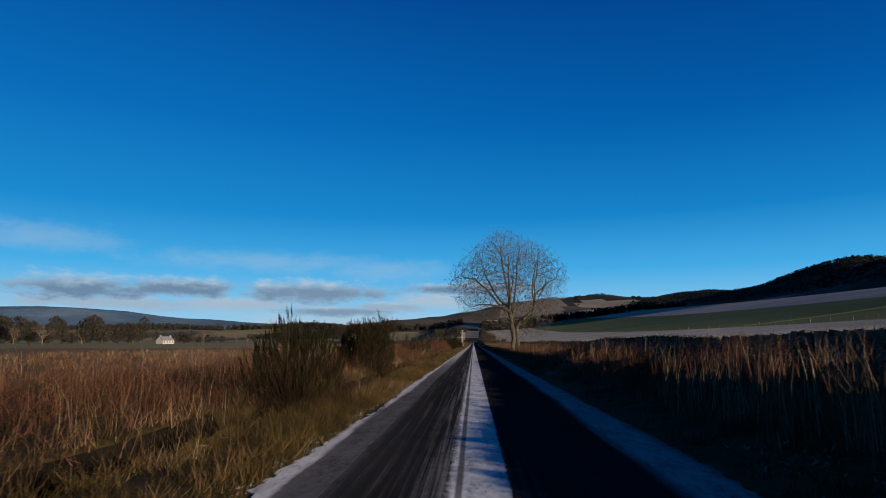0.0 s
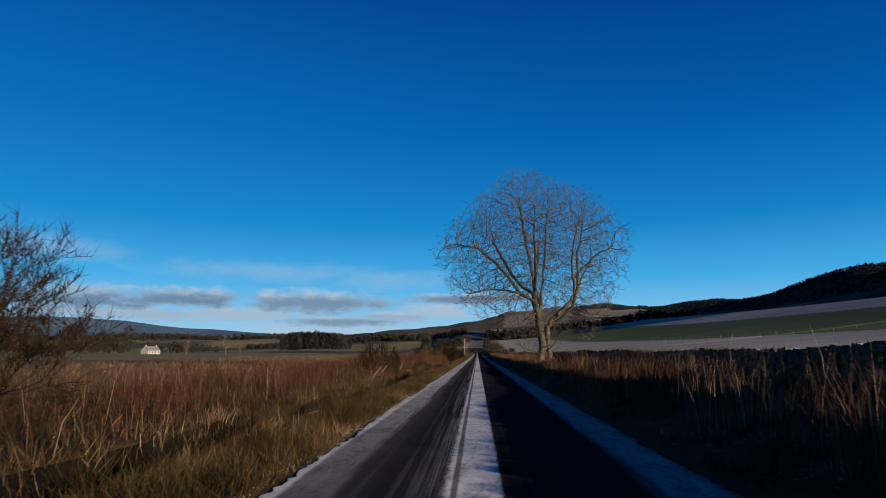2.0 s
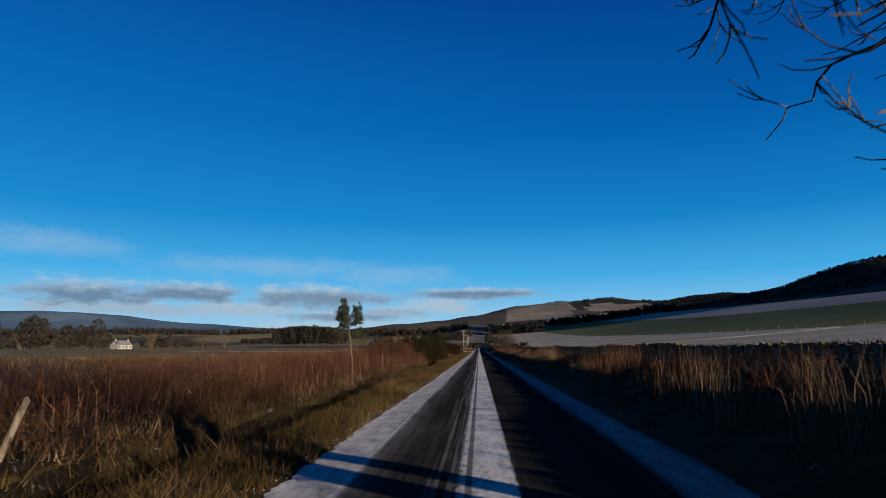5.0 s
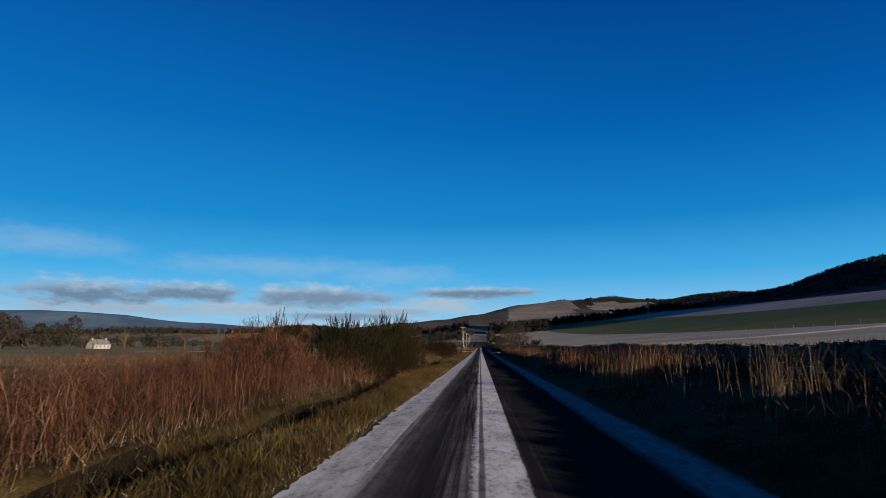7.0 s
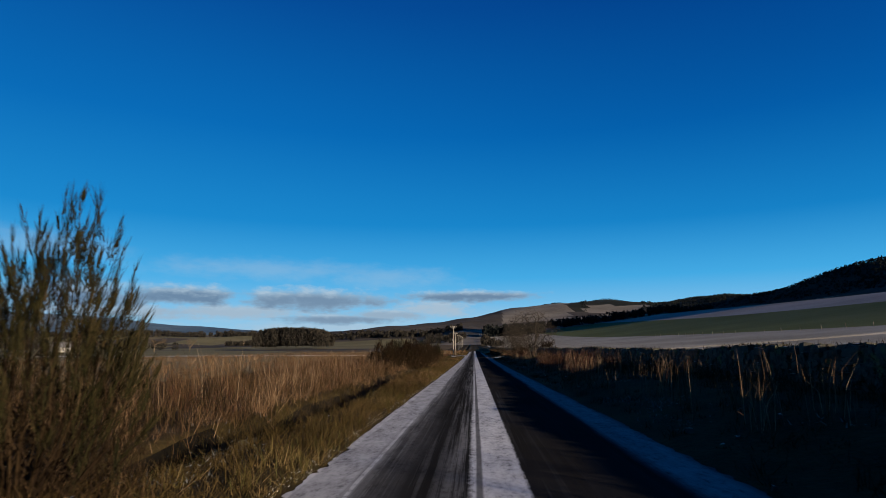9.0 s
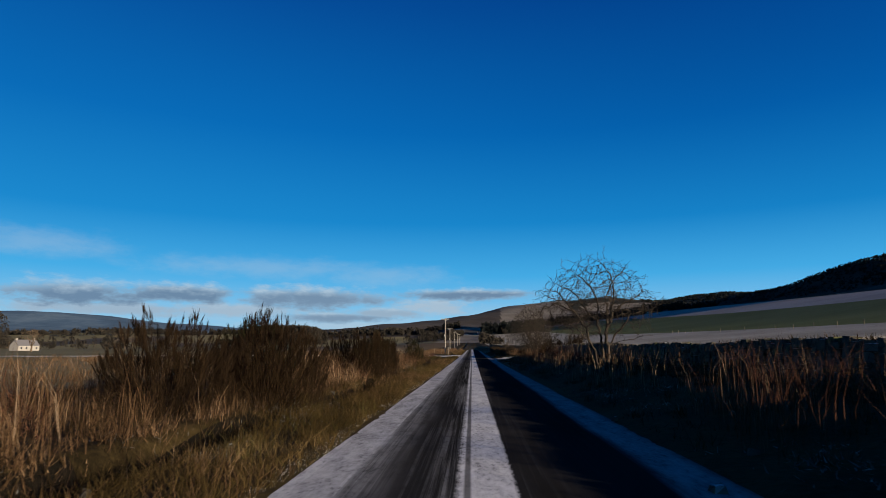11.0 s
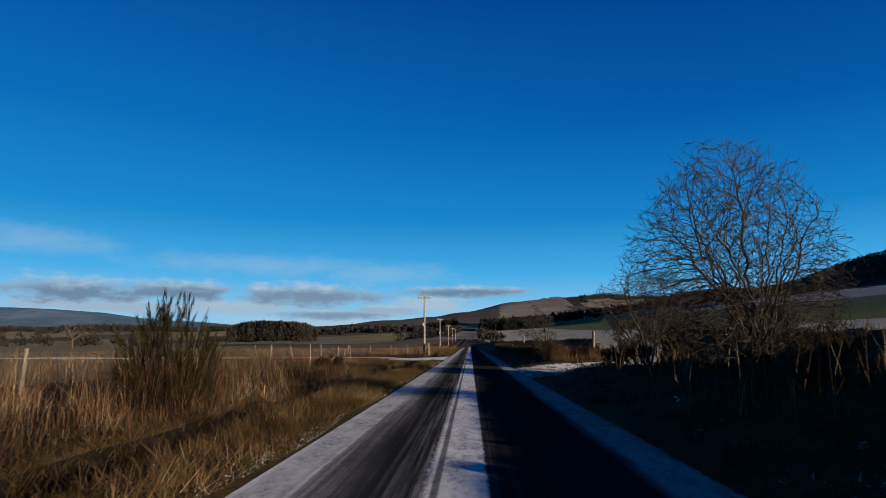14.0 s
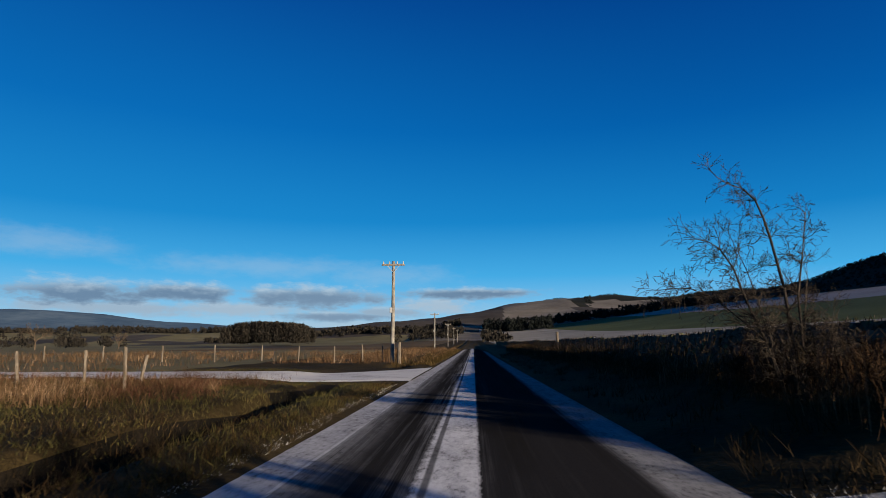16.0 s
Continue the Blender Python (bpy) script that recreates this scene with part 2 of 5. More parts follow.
M_ROAD = material("frosted_asphalt", road_build)
M_SIDE = material("frosted_side_road", side_road_build)
M_FROSTY = material("frosted_gravel", frosty_build)
M_STONE = material("field_stone", stone_build)
M_POST = material("weathered_wood", wood_build)
M_VERGE = earthy("verge_soil", [(0.0, (0.009, 0.007, 0.0033)), (0.5, (0.024, 0.0175, 0.0072)), (1.0, (0.040, 0.029, 0.012))], 0.5, 7.0, 0.14, (0.14, 0.15, 0.165))
M_ROUGH = earthy("rough_grassland", [(0.0, (0.045, 0.031, 0.018)), (0.5, (0.075, 0.054, 0.030)), (1.0, (0.11, 0.08, 0.048))], 0.05, 3.0, 0.12)
M_OLIVE = earthy("grazed_pasture", [(0.0, (0.075, 0.068, 0.036)), (0.5, (0.105, 0.095, 0.052)), (1.0, (0.14, 0.12, 0.07))], 0.02, 2.0, 0.22, (0.18, 0.18, 0.15))
M_PALE = earthy("frosted_pasture", [(0.0, (0.16, 0.145, 0.115)), (0.5, (0.24, 0.22, 0.18)), (1.0, (0.30, 0.28, 0.25))], 0.03, 1.5, 0.30, (0.42, 0.42, 0.42))
M_FARPASTURE = earthy("far_pasture", [(0.0, (0.085, 0.075, 0.062)), (0.5, (0.125, 0.112, 0.095)), (1.0, (0.17, 0.155, 0.135))], 0.006, 0.06, 0.15, (0.22, 0.215, 0.21))
# near-black soil: the shade down in the ditch is put into its colour
M_DITCHSHADE = earthy("ditch_soil_shade", [(0.0, (0.003, 0.0025, 0.0018)), (0.5, (0.006, 0.005, 0.0035)), (1.0, (0.013, 0.010, 0.007))], 0.8, 9.0, 0.10, (0.12, 0.13, 0.14))
M_GREEN = earthy("winter_crop", [(0.0, (0.055, 0.066, 0.022)), (0.5, (0.078, 0.090, 0.030)), (1.0, (0.10, 0.11, 0.045))], 0.015, 1.2, 0.1, (0.154, 0.154, 0.121))
M_FROSTFIELD = earthy("frosted_stubble", [(0.0, (0.17, 0.15, 0.135)), (0.5, (0.23, 0.205, 0.19)), (1.0, (0.29, 0.27, 0.255))], 0.012, 0.8, 0.3, (0.40, 0.39, 0.39))
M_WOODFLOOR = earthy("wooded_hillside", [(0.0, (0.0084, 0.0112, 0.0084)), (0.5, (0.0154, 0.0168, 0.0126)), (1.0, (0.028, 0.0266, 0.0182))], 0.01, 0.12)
M_MOOR = earthy("heather_moor", [(0.0, (0.02475, 0.022, 0.0198)), (0.5, (0.04125, 0.0363, 0.0319)), (1.0, (0.066, 0.05775, 0.0495))], 0.004, 0.05)
# moor tone turned blue: the haze over the far hills is in its colour
M_HAZEHILL = earthy("far_hill_haze", [(0.0, (0.03, 0.055, 0.095)), (0.5, (0.05, 0.085, 0.13)), (1.0, (0.085, 0.125, 0.17))], 0.0015, 0.01)
# dead grass, its colour lowered further to deepen the shade on the bank
M_SHADEDRAB = blades("shade_darkened_dead_grass", [(0.0, (0.0042, 0.0034, 0.0018)), (0.5, (0.0125, 0.0086, 0.0042)), (0.85, (0.028, 0.018, 0.0086)), (1.0, (0.062, 0.043, 0.024))])
M_CRUMB = blades("frost_crumbs", [(0.0, (0.12, 0.115, 0.11)), (0.5, (0.28, 0.28, 0.28)), (1.0, (0.45, 0.45, 0.45))])
M_LITTER = blades("frosted_litter", [(0.0, (0.025, 0.025, 0.025)), (0.5, (0.07, 0.073, 0.077)), (1.0, (0.16, 0.165, 0.17))])
M_PALESTEM = blades("pale_dead_stems", [(0.0, (0.032, 0.021, 0.013)), (0.5, (0.078, 0.053, 0.034)), (1.0, (0.21, 0.16, 0.11))])
M_TWIG = bark("dark_twig_bark", (0.012, 0.010, 0.0085), (0.045, 0.037, 0.030))
M_STRAW = blades("dry_straw", [(0.0, (0.012, 0.0065, 0.0036)), (0.35, (0.034, 0.020, 0.010)), (0.75, (0.094, 0.058, 0.032)), (1.0, (0.25, 0.182, 0.12))])
M_BRACKEN = blades("dead_bracken", [(0.0, (0.010, 0.0045, 0.0028)), (0.5, (0.042, 0.0178, 0.0108)), (0.85, (0.082, 0.040, 0.025)), (1.0, (0.165, 0.10, 0.064))])
M_GRASS = blades("verge_grass_blades", [(0.0, (0.0065, 0.0048, 0.0021)), (0.4, (0.0225, 0.0158, 0.0055)), (0.75, (0.050, 0.0335, 0.0128)), (1.0, (0.135, 0.098, 0.050))])
M_SWARD = blades("green_winter_grass", [(0.0, (0.009, 0.009, 0.0033)), (0.4, (0.028, 0.027, 0.009)), (0.75, (0.054, 0.047, 0.016)), (1.0, (0.12, 0.088, 0.038))])
M_BROOM = blades("broom_green", [(0.0, (0.0034, 0.0035, 0.0019)), (0.5, (0.0098, 0.0094, 0.0036)), (0.85, (0.0185, 0.0158, 0.0064)), (1.0, (0.038, 0.0255, 0.0125))])
M_SHRUB = blades("shrub_twigs", [(0.0, (0.005, 0.003, 0.0019)), (0.5, (0.0115, 0.0070, 0.0037)), (0.8, (0.0165, 0.0105, 0.0050)), (1.0, (0.029, 0.0185, 0.0100))])
M_NEEDLE = blades("pine_needles", [(0.0, (0.0112, 0.0168, 0.0098)), (0.6, (0.028, 0.0364, 0.0182)), (1.0, (0.063, 0.063, 0.0315))])
M_FARTREE = blades("far_tree_crowns", [(0.0, (0.010, 0.010, 0.0095)), (0.5, (0.017, 0.0155, 0.013)), (1.0, (0.025, 0.021, 0.016))])
# dark conifer tone with a blue tinge put in for distant haze
M_CONIFER = blades("conifer_hazed", [(0.0, (0.0055, 0.0072, 0.0075)), (0.6, (0.0075, 0.0092, 0.0088)), (1.0, (0.010, 0.011, 0.0095))])
M_ASH = bark("ash_bark", (0.018, 0.016, 0.012), (0.078, 0.070, 0.056), 9.0)
M_POLE = bark("grey_pole_wood", (0.085, 0.08, 0.072), (0.19, 0.18, 0.168))
M_ASHTWIG = bark("ash_twig_bark", (0.022, 0.019, 0.015), (0.080, 0.070, 0.057))
M_THORN = bark("thorn_bark", (0.03, 0.0225, 0.015), (0.095, 0.07, 0.05))
M_WHITE = material("white_render", plain_build((0.22, 0.212, 0.198)))
M_SLATE = material("slate_roof", plain_build((0.10, 0.10, 0.11)))
M_GLASSY = material("dark_window", plain_build((0.02, 0.025, 0.03), 0.2))
M_METAL = material("galvanised_metal", plain_build((0.25, 0.26, 0.27), 0.5))
M_CERAMIC = material("insulator_ceramic", plain_build((0.30, 0.25, 0.22), 0.3))

# ---- mesh helpers ----


def mesh_from(name, verts, faces, mat, parent=None, smooth=False):
    """One mesh object from arrays: verts (n, 3); faces a list of (k, 3) or (k, 4) index arrays."""
    me = bpy.data.meshes.new(name)
    verts = np.asarray(verts, dtype=np.float32)
    loops = np.concatenate([np.asarray(f).ravel() for f in faces]).astype(np.int32)
    sizes = np.concatenate([np.full(len(f), np.asarray(f).shape[1]) for f in faces])
    starts = np.concatenate([[0], np.cumsum(sizes)[:-1]]).astype(np.int32)
    me.vertices.add(len(verts))
    me.vertices.foreach_set("co", verts.ravel())
    me.loops.add(len(loops))
    me.loops.foreach_set("vertex_index", loops)
    me.polygons.add(len(starts))
    me.polygons.foreach_set("loop_start", starts)
    me.polygons.foreach_set("use_smooth", np.full(len(starts), smooth, dtype=bool))
    me.update(calc_edges=True)
    for m in (mat if isinstance(mat, (list, tuple)) else [mat]):
        me.materials.append(m)
    ob = new(name, me)
    if parent is not None:
        ob.parent = parent
    return ob


def part(name, bm, mat, parent, label=""):
    me = bpy.data.meshes.new(name)
    bm.to_mesh(me)
    bm.free()
    me.materials.append(mat)
    ob = new(name, me)
    ob.parent = parent
    return tagged(ob, label)


def add_box(bm, size, m, bevel=0.0):
    geom = bmesh.ops.create_cube(bm, size=1.0, matrix=m @ Matrix.Diagonal((*size, 1)))
    if bevel:
        edges = {e for v in geom["verts"] for e in v.link_edges}
        bmesh.ops.bevel(bm, geom=list(edges), offset=bevel, segments=1, affect="EDGES")


def add_rod(bm, r0, r1, length, m, sides=10):
    bmesh.ops.create_cone(bm, cap_ends=True, segments=sides, radius1=r0, radius2=r1, depth=length, matrix=m @ Matrix.Translation((0, 0, length / 2)))


def ribbons(base, height, width, lean, bend, rng):
    """Blades with two joints each, that lean and bend over. All arrays of n."""
    k = len(base)
    ang = rng.uniform(0, math.tau, k)
    face = rng.uniform(0, math.tau, k)
    d = np.stack([np.cos(ang), np.sin(ang)], 1)
    side = np.stack([np.cos(face), np.sin(face), np.zeros(k)], 1) * (width / 2)[:, None]
    mid = base.copy()
    mid[:, :2] += d * (height * lean * 0.45)[:, None]
    mid[:, 2] += height * 0.55
    tip = base.copy()
    tip[:, :2] += d * (height * (lean + bend))[:, None]
    tip[:, 2] += height * (1 - 0.35 * bend)
    verts = np.stack([base - side, base + side, mid + side * 0.75, mid - side * 0.75, tip], 1).reshape(-1, 3)
    i = np.arange(k)[:, None] * 5
    return verts, i + np.array([[0, 1, 2, 3]]), i + np.array([[3, 2, 4]])


def blade_stuff(name, base, height, width, lean, bend, mat, rng, parent=None):
    v, q, t = ribbons(base, height, width, lean, bend, rng)
    return mesh_from(name, v, [q, t], mat, parent)


def tubes(segs, name, mat, parent):
    """Tapered limbs: segs rows of p0, p1, r0, r1."""
    a = np.asarray(segs, dtype=np.float64)
    verts, faces, at = [], [], 0
    rad = a[:, 6]
    for lo, hi, sides in ((0.06, 99.0, 8), (0.018, 0.06, 5), (0.0, 0.018, 3)):
        g = a[(rad >= lo) & (rad < hi)]
        if not len(g):
            continue
        p0, p1, r0, r1 = g[:, 0:3], g[:, 3:6], g[:, 6], g[:, 7]
        ax = p1 - p0
        ax /= np.linalg.norm(ax, axis=1)[:, None] + 1e-9
        ref = np.where(np.abs(ax[:, 2:3]) > 0.9, np.array([[1.0, 0, 0]]), np.array([[0, 0, 1.0]]))
        u = np.cross(ax, ref)
        u /= np.linalg.norm(u, axis=1)[:, None] + 1e-9
        w = np.cross(ax, u)
        th = np.arange(sides) * math.tau / sides
        ring = u[:, None, :] * np.cos(th)[None, :, None] + w[:, None, :] * np.sin(th)[None, :, None]
        b = p0[:, None, :] + ring * r0[:, None, None]
        t = p1[:, None, :] + ring * r1[:, None, None]
        verts.append(np.concatenate([b, t], 1).reshape(-1, 3))
        i = at + np.arange(len(g))[:, None, None] * 2 * sides
        s = np.arange(sides)
        q = np.stack([s, (s + 1) % sides, (s + 1) % sides + sides, s + sides], 1)[None]
        faces.append((i + q).reshape(-1, 4))
        at += len(g) * 2 * sides
    return mesh_from(name, np.concatenate(verts), faces, mat, parent, smooth=True)


def grow(segs, rng, p, d, length, r, depth, spread=0.55, up=0.12, kids=(2, 3), shrink=(0.62, 0.86), wiggle=0.18, steps=4, droop=0.0, side=0.35, tip=0.004, curl=0.0):
    """A limb that bends as it goes, sends off side shoots and forks at its end."""
    d = Vector(d).normalized()
    p = Vector(p)
    r_end = max(tip, r * 0.62)
    for i in range(steps):
        a, b = i / steps, (i + 1) / steps
        q = p + d * (length / steps)
        segs.append((*p, *q, r + (r_end - r) * a, r + (r_end - r) * b))
        p = q
        d = (d + Vector((rng.normal(0, wiggle), rng.normal(0, wiggle), rng.normal(0, wiggle * 0.7) + up * 0.4 - droop * 0.4 + (curl if depth == 0 else 0.0)))).normalized()
        if depth > 0 and i > 0 and rng.random() < side:
            e = turned(d, rng, spread * 1.5)
            grow(segs, rng, p, e, length * rng.uniform(0.45, 0.75), (r + (r_end - r) * b) * 0.5, depth - 1 if depth < 3 else depth - 2, spread, up, kids, shrink, wiggle, steps, droop, side, tip, curl)
    if depth > 0:
        for k in range(int(rng.integers(kids[0], kids[1] + 1))):
            e = turned(d, rng, spread)
            e = (e + Vector((0, 0, up - droop))).normalized()
            grow(segs, rng, p, e, length * rng.uniform(*shrink), r_end * rng.uniform(0.62, 0.9), depth - 1, spread, up, kids, shrink, wiggle, steps, droop, side, tip, curl)


def turned(d, rng, spread):
    v = Vector(rng.normal(0, 1, 3))
    v = (v - d * v.dot(d)).normalized()
    a = rng.uniform(0.45, 1.25) * spread
    return (d * math.cos(a) + v * math.sin(a)).normalized()


# ---- the lie of the land ----
ROAD_L, ROAD_R = -2.05, 2.65
MOUTH_L = (243.6, 257.5)
MOUTH_R = (220.6, 229.6)
WALL_END = 222.0
FAR_WALL = 232.0


def smooth01(x):
    x = np.clip(x, 0, 1)
    return x * x * (3 - 2 * x)


def along(y):
    """Height of the road, which climbs gently in the distance."""
    s = np.maximum(0, np.asarray(y, dtype=np.float64) - 150)
    return np.where(s < 600, 2.6e-5 * s * s, 9.36 + 0.0312 * (s - 600))


def hump(x, y, cx, cy, sx, sy, a):
    return a * np.exp(-((x - cx) / sx) ** 2 / 2 - ((y - cy) / sy) ** 2 / 2)


# centre, spread and height of the hills: wooded ones first, then fields and far moors
WOODED = ((844, 720, 126, 370, 173), (1024, 1504, 151, 177, 95), (872, 2259, 160, 572, 93), (569, 2579, 105, 292, 69), (379, 2584, 128, 423, 52))
HILLS = WOODED + ((167, 2684, 122, 356, 41), (59, 2557, 137, 464, 52), (-137, 1875, 198, 460, 31), (-3100, 3600, 420, 500, 115), (-2450, 3650, 330, 400, 76), (-1900, 3700, 330, 400, 37), (-1300, 3800, 350, 300, 15))


# the ditch is filled where bushes root in it
BUSH_FEET = (13.6, 26.8, 126.5, 131.2, 167.2, 181.0, 206.5)


def wooded(x, y):
    return sum(hump(x, y, *h) for h in WOODED)


def rough(x, y):
    return (np.sin(x * 1.2 + y * 0.5) * np.sin(y * 0.8 - x * 0.4) + 0.4 * np.sin(x * 2.3 + 1.0) * np.sin(y * 1.3 + x * 0.5)) * 0.6


def land(x, y):
    """Height of the ground at arrays x, y."""
    x, y = np.broadcast_arrays(np.asarray(x, dtype=np.float64), np.asarray(y, dtype=np.float64))
    plain = smooth01((-x - 14) / 110) * smooth01((1900 - y) / 800)
    z = along(y) * (1 - 0.97 * plain)
    near = smooth01((700 - y) / 300)
    # left side: verge, ditch, rough ground
    lip = smooth01((ROAD_L - x) / 0.35) * 0.06
    ditch = -0.78 * np.exp(-((x + 4.05 + 0.25 * np.sin(y * 0.21)) / 0.42) ** 4)
    bank = smooth01((-x - 4.28 - 0.25 * np.sin(y * 0.21)) / 0.30) * 0.06
    for foot in BUSH_FEET:
        ditch = ditch * (1 - np.exp(-((y - foot) / 1.7) ** 4))
    open_l = smooth01((y - MOUTH_L[0] + 5) / 5.0) * smooth01((MOUTH_L[1] - y) / 1.2) * smooth01((x + 7.5) / 2.0)
    z = z + (lip + ditch + bank) * (1 - open_l) * near
    z = z + np.where(x < ROAD_L - 0.3, rough(x, y) * 0.07, 0) * near * (1 - open_l)
    # right side: bank up to the wall, then the field that climbs to the hill
    open_r = smooth01((y - MOUTH_R[0]) / 1.5) * smooth01((MOUTH_R[1] - y) / 1.5)
    rise = smooth01((x - ROAD_R) / 3.0) * 0.45 + smooth01((x - ROAD_R) / 0.4) * 0.05
    z = z + rise * (1 - open_r) * near + np.where((x > ROAD_R + 0.2) & (x < 40), rough(x, y) * 0.06, 0) * near
    r = np.clip(x - 9, 0, 322)
    z = z + np.where(r < 156, 0.04 * r + 0.0004 * r * r, 15.97 + 0.165 * (r - 156))
    for h in HILLS:
        z = z + hump(x, y, *h)
    far = smooth01((y - 900) / 900)
    z = z + far * (np.sin(x * 0.011 + 1) * np.sin(y * 0.007) * 6 + np.sin(x * 0.031) * np.sin(y * 0.023 + 2) * 2.5)
    return z


def land_at(x, y):
    return float(land(np.array([x]), np.array([y]))[0])


def spread_lines(lo, hi, a, b, fine, grow_by):
    """Grid lines: fine between a and b, growing coarser outwards."""
    mid = list(np.arange(a, b + 1e-6, fine))
    up, s = [], fine
    while (up[-1] if up else b) < hi:
        s *= grow_by
        up.append((up[-1] if up else b) + s)
    down, s = [], fine
    while (down[-1] if down else a) > lo:
        s *= grow_by
        down.append((down[-1] if down else a) - s)
    return np.array(down[::-1] + mid + up)


def build_ground():
    xs = spread_lines(-4400, 3200, -9, 8, 0.26, 1.10)
    ys = spread_lines(-120, 4450, -10, 265, 1.0, 1.045)
    gx, gy = np.meshgrid(xs, ys)
    gz = land(gx, gy)
    # the ground dips a little under the roads that lie on it
    gz = gz - np.where((gx > ROAD_L + 0.15) & (gx < ROAD_R - 0.15), 0.06, 0)
    w, h = len(xs), len(ys)
    v = np.stack([gx, gy, gz], -1).reshape(-1, 3)
    i = (np.arange(h - 1)[:, None] * w + np.arange(w - 1)[None]).ravel()
    q = np.stack([i, i + 1, i + w + 1, i + w], 1)
    ob = mesh_from("ground", v, [q], [M_VERGE, M_ROUGH, M_OLIVE, M_PALE, M_GREEN, M_FROSTFIELD, M_WOODFLOOR, M_MOOR, M_HAZEHILL, M_FROSTY, M_FARPASTURE, M_DITCHSHADE], None, True)
    c = v[q].mean(1)
    x, y = c[:, 0], c[:, 1]
    idx = np.zeros(len(q), dtype=np.int32)
    idx[x < -13] = 1
    idx[(x < -13) & (y > 150 + 20 * np.sin(x * 0.02))] = 2
    idx[(x < -13) & (y > 330) & (np.sin(x * 0.012 + y * 0.004) > 0.55)] = 1
    idx[x > 8.7] = 3
    idx[x > 90] = 4
    idx[x > 220] = 5
    idx[x > 322] = 6
    # patchwork of far fields
    far = y > np.where((x > 8.7) & (x < 420), 1130, 620)
    cell = (np.floor((x * 0.94 + y * 0.34) / 170) * 7 + np.floor((y * 0.94 - x * 0.34) / 230) * 13) % 8
    pick = np.array([2, 10, 7, 10, 6, 2, 10, 10])[cell.astype(int)]
    idx[far & (x > -30)] = pick[far & (x > -30)]
    idx[far & (x <= -30)] = np.where(cell[far & (x <= -30)] < 5, 2, 7)
    crest = wooded(x, y)
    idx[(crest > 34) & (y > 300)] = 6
    u = x / np.maximum(y, 1.0)
    idx[(y > 1350) & (u > 0.0) & (u < 0.45) & (crest <= 34)] = 7
    idx[(crest <= 60) & (y > 1750) & (y < 2560) & (u > 0.045) & (u < 0.15)] = 10
    idx[(crest <= 60) & (y > 2050) & (y < 2480) & (u > 0.18) & (u < 0.265)] = 10
    idx[(y > 1300) & (y < 1700) & (u > 0.02) & (u < 0.30)] = 3
    idx[(y > 1350) & (u > -0.25) & (u <= 0.0)] = 7
    idx[(y > 2950) & (x > -600)] = 7
    # distant left hills take the moor colour with haze mixed in
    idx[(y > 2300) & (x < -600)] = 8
    idx[(np.abs(x - 9) < 11) & (x > ROAD_R - 0.5) & (y > MOUTH_R[0] - 1.0) & (y < MOUTH_R[1] - 0.2)] = 9
    # strip of faces along the ditch, coloured as dark as its shade
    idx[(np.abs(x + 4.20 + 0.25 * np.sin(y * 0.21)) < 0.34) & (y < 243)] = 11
    ob.data.polygons.foreach_set("material_index", idx)
    return tagged(ob, "frosted winter verges, pastures and wooded hills in low sun", "ground", kind="structure")


def build_road():
    ys = np.concatenate([np.arange(-60, 0, 1.0), np.arange(0, 262, 0.11), np.arange(262, 300, 1.0), np.arange(300, 1500, 6.0)])
    jag = np.random.default_rng(3)
    xs = np.array([ROAD_L - 0.05, ROAD_L, -1.4, -0.5, 0.1, 0.7, 1.5, ROAD_R, ROAD_R + 0.05])
    crown = 0.03 * (1 - (xs / 2.4) ** 2)
    gx, gy = np.meshgrid(xs, ys)
    # ragged edges
    rag = jag.normal(0, 0.035, len(ys))[:, None] + 0.05 * np.sin(gy * 0.43 + 2 * np.sin(gy * 0.11)) + 0.02 * np.sin(gy * 1.7)
    gx = gx + np.where(gx < ROAD_L + 0.01, rag, 0) + np.where(gx > ROAD_R - 0.01, 0.05 * np.sin(gy * 0.83 + np.sin(gy * 0.31)) + jag.normal(0, 0.03, len(ys))[:, None], 0)
    gz = along(gy) + 0.02 + crown[None, :]
    gz[:, 0] -= 0.12
    gz[:, -1] -= 0.12
    w, h = len(xs), len(ys)
    v = np.stack([gx, gy, gz], -1).reshape(-1, 3)
    i = (np.arange(h - 1)[:, None] * w + np.arange(w - 1)[None]).ravel()
    ob = mesh_from("road", v, [np.stack([i, i + 1, i + w + 1, i + w], 1)], M_ROAD, None, False)
    return tagged(ob, "narrow asphalt lane with white frost between dark wheel tracks", "road", kind="structure")


def build_side_road():
    """The mouth flares onto the lane, then a narrow track runs off across the fields."""
    xs = np.concatenate([np.arange(-1.9, -9, -0.5), np.arange(-9, -90, -3.0)])
    us = np.linspace(0, 1, 9)
    flare = np.clip((xs + 9.0) / 7.1, 0, 1) ** 2.2
    lo = 243.2 - flare * (243.2 - MOUTH_L[0]) + 0.06 * np.sin(xs * 1.7)
    hi = 248.6 + flare * (MOUTH_L[1] - 248.6) + 0.08 * np.sin(xs * 1.3)
    slant = np.clip(-xs - 9, 0, 200) * -0.05
    gy = lo[:, None] * (1 - us) + hi[:, None] * us + slant[:, None]
    gx = np.repeat(xs[:, None], 9, 1)
    gz = np.maximum(land(gx, gy), along(gy)) + 0.035
    gz[:, 0] -= 0.1
    gz[:, -1] -= 0.1
    v = np.stack([gx, gy, gz], -1).reshape(-1, 3)
    i = (np.arange(len(xs) - 1)[:, None] * 9 + np.arange(8)[None]).ravel()
    ob = mesh_from("side_road", v, [np.stack([i, i + 9, i + 10, i + 1], 1)[:, ::-1]], M_SIDE, None, False)
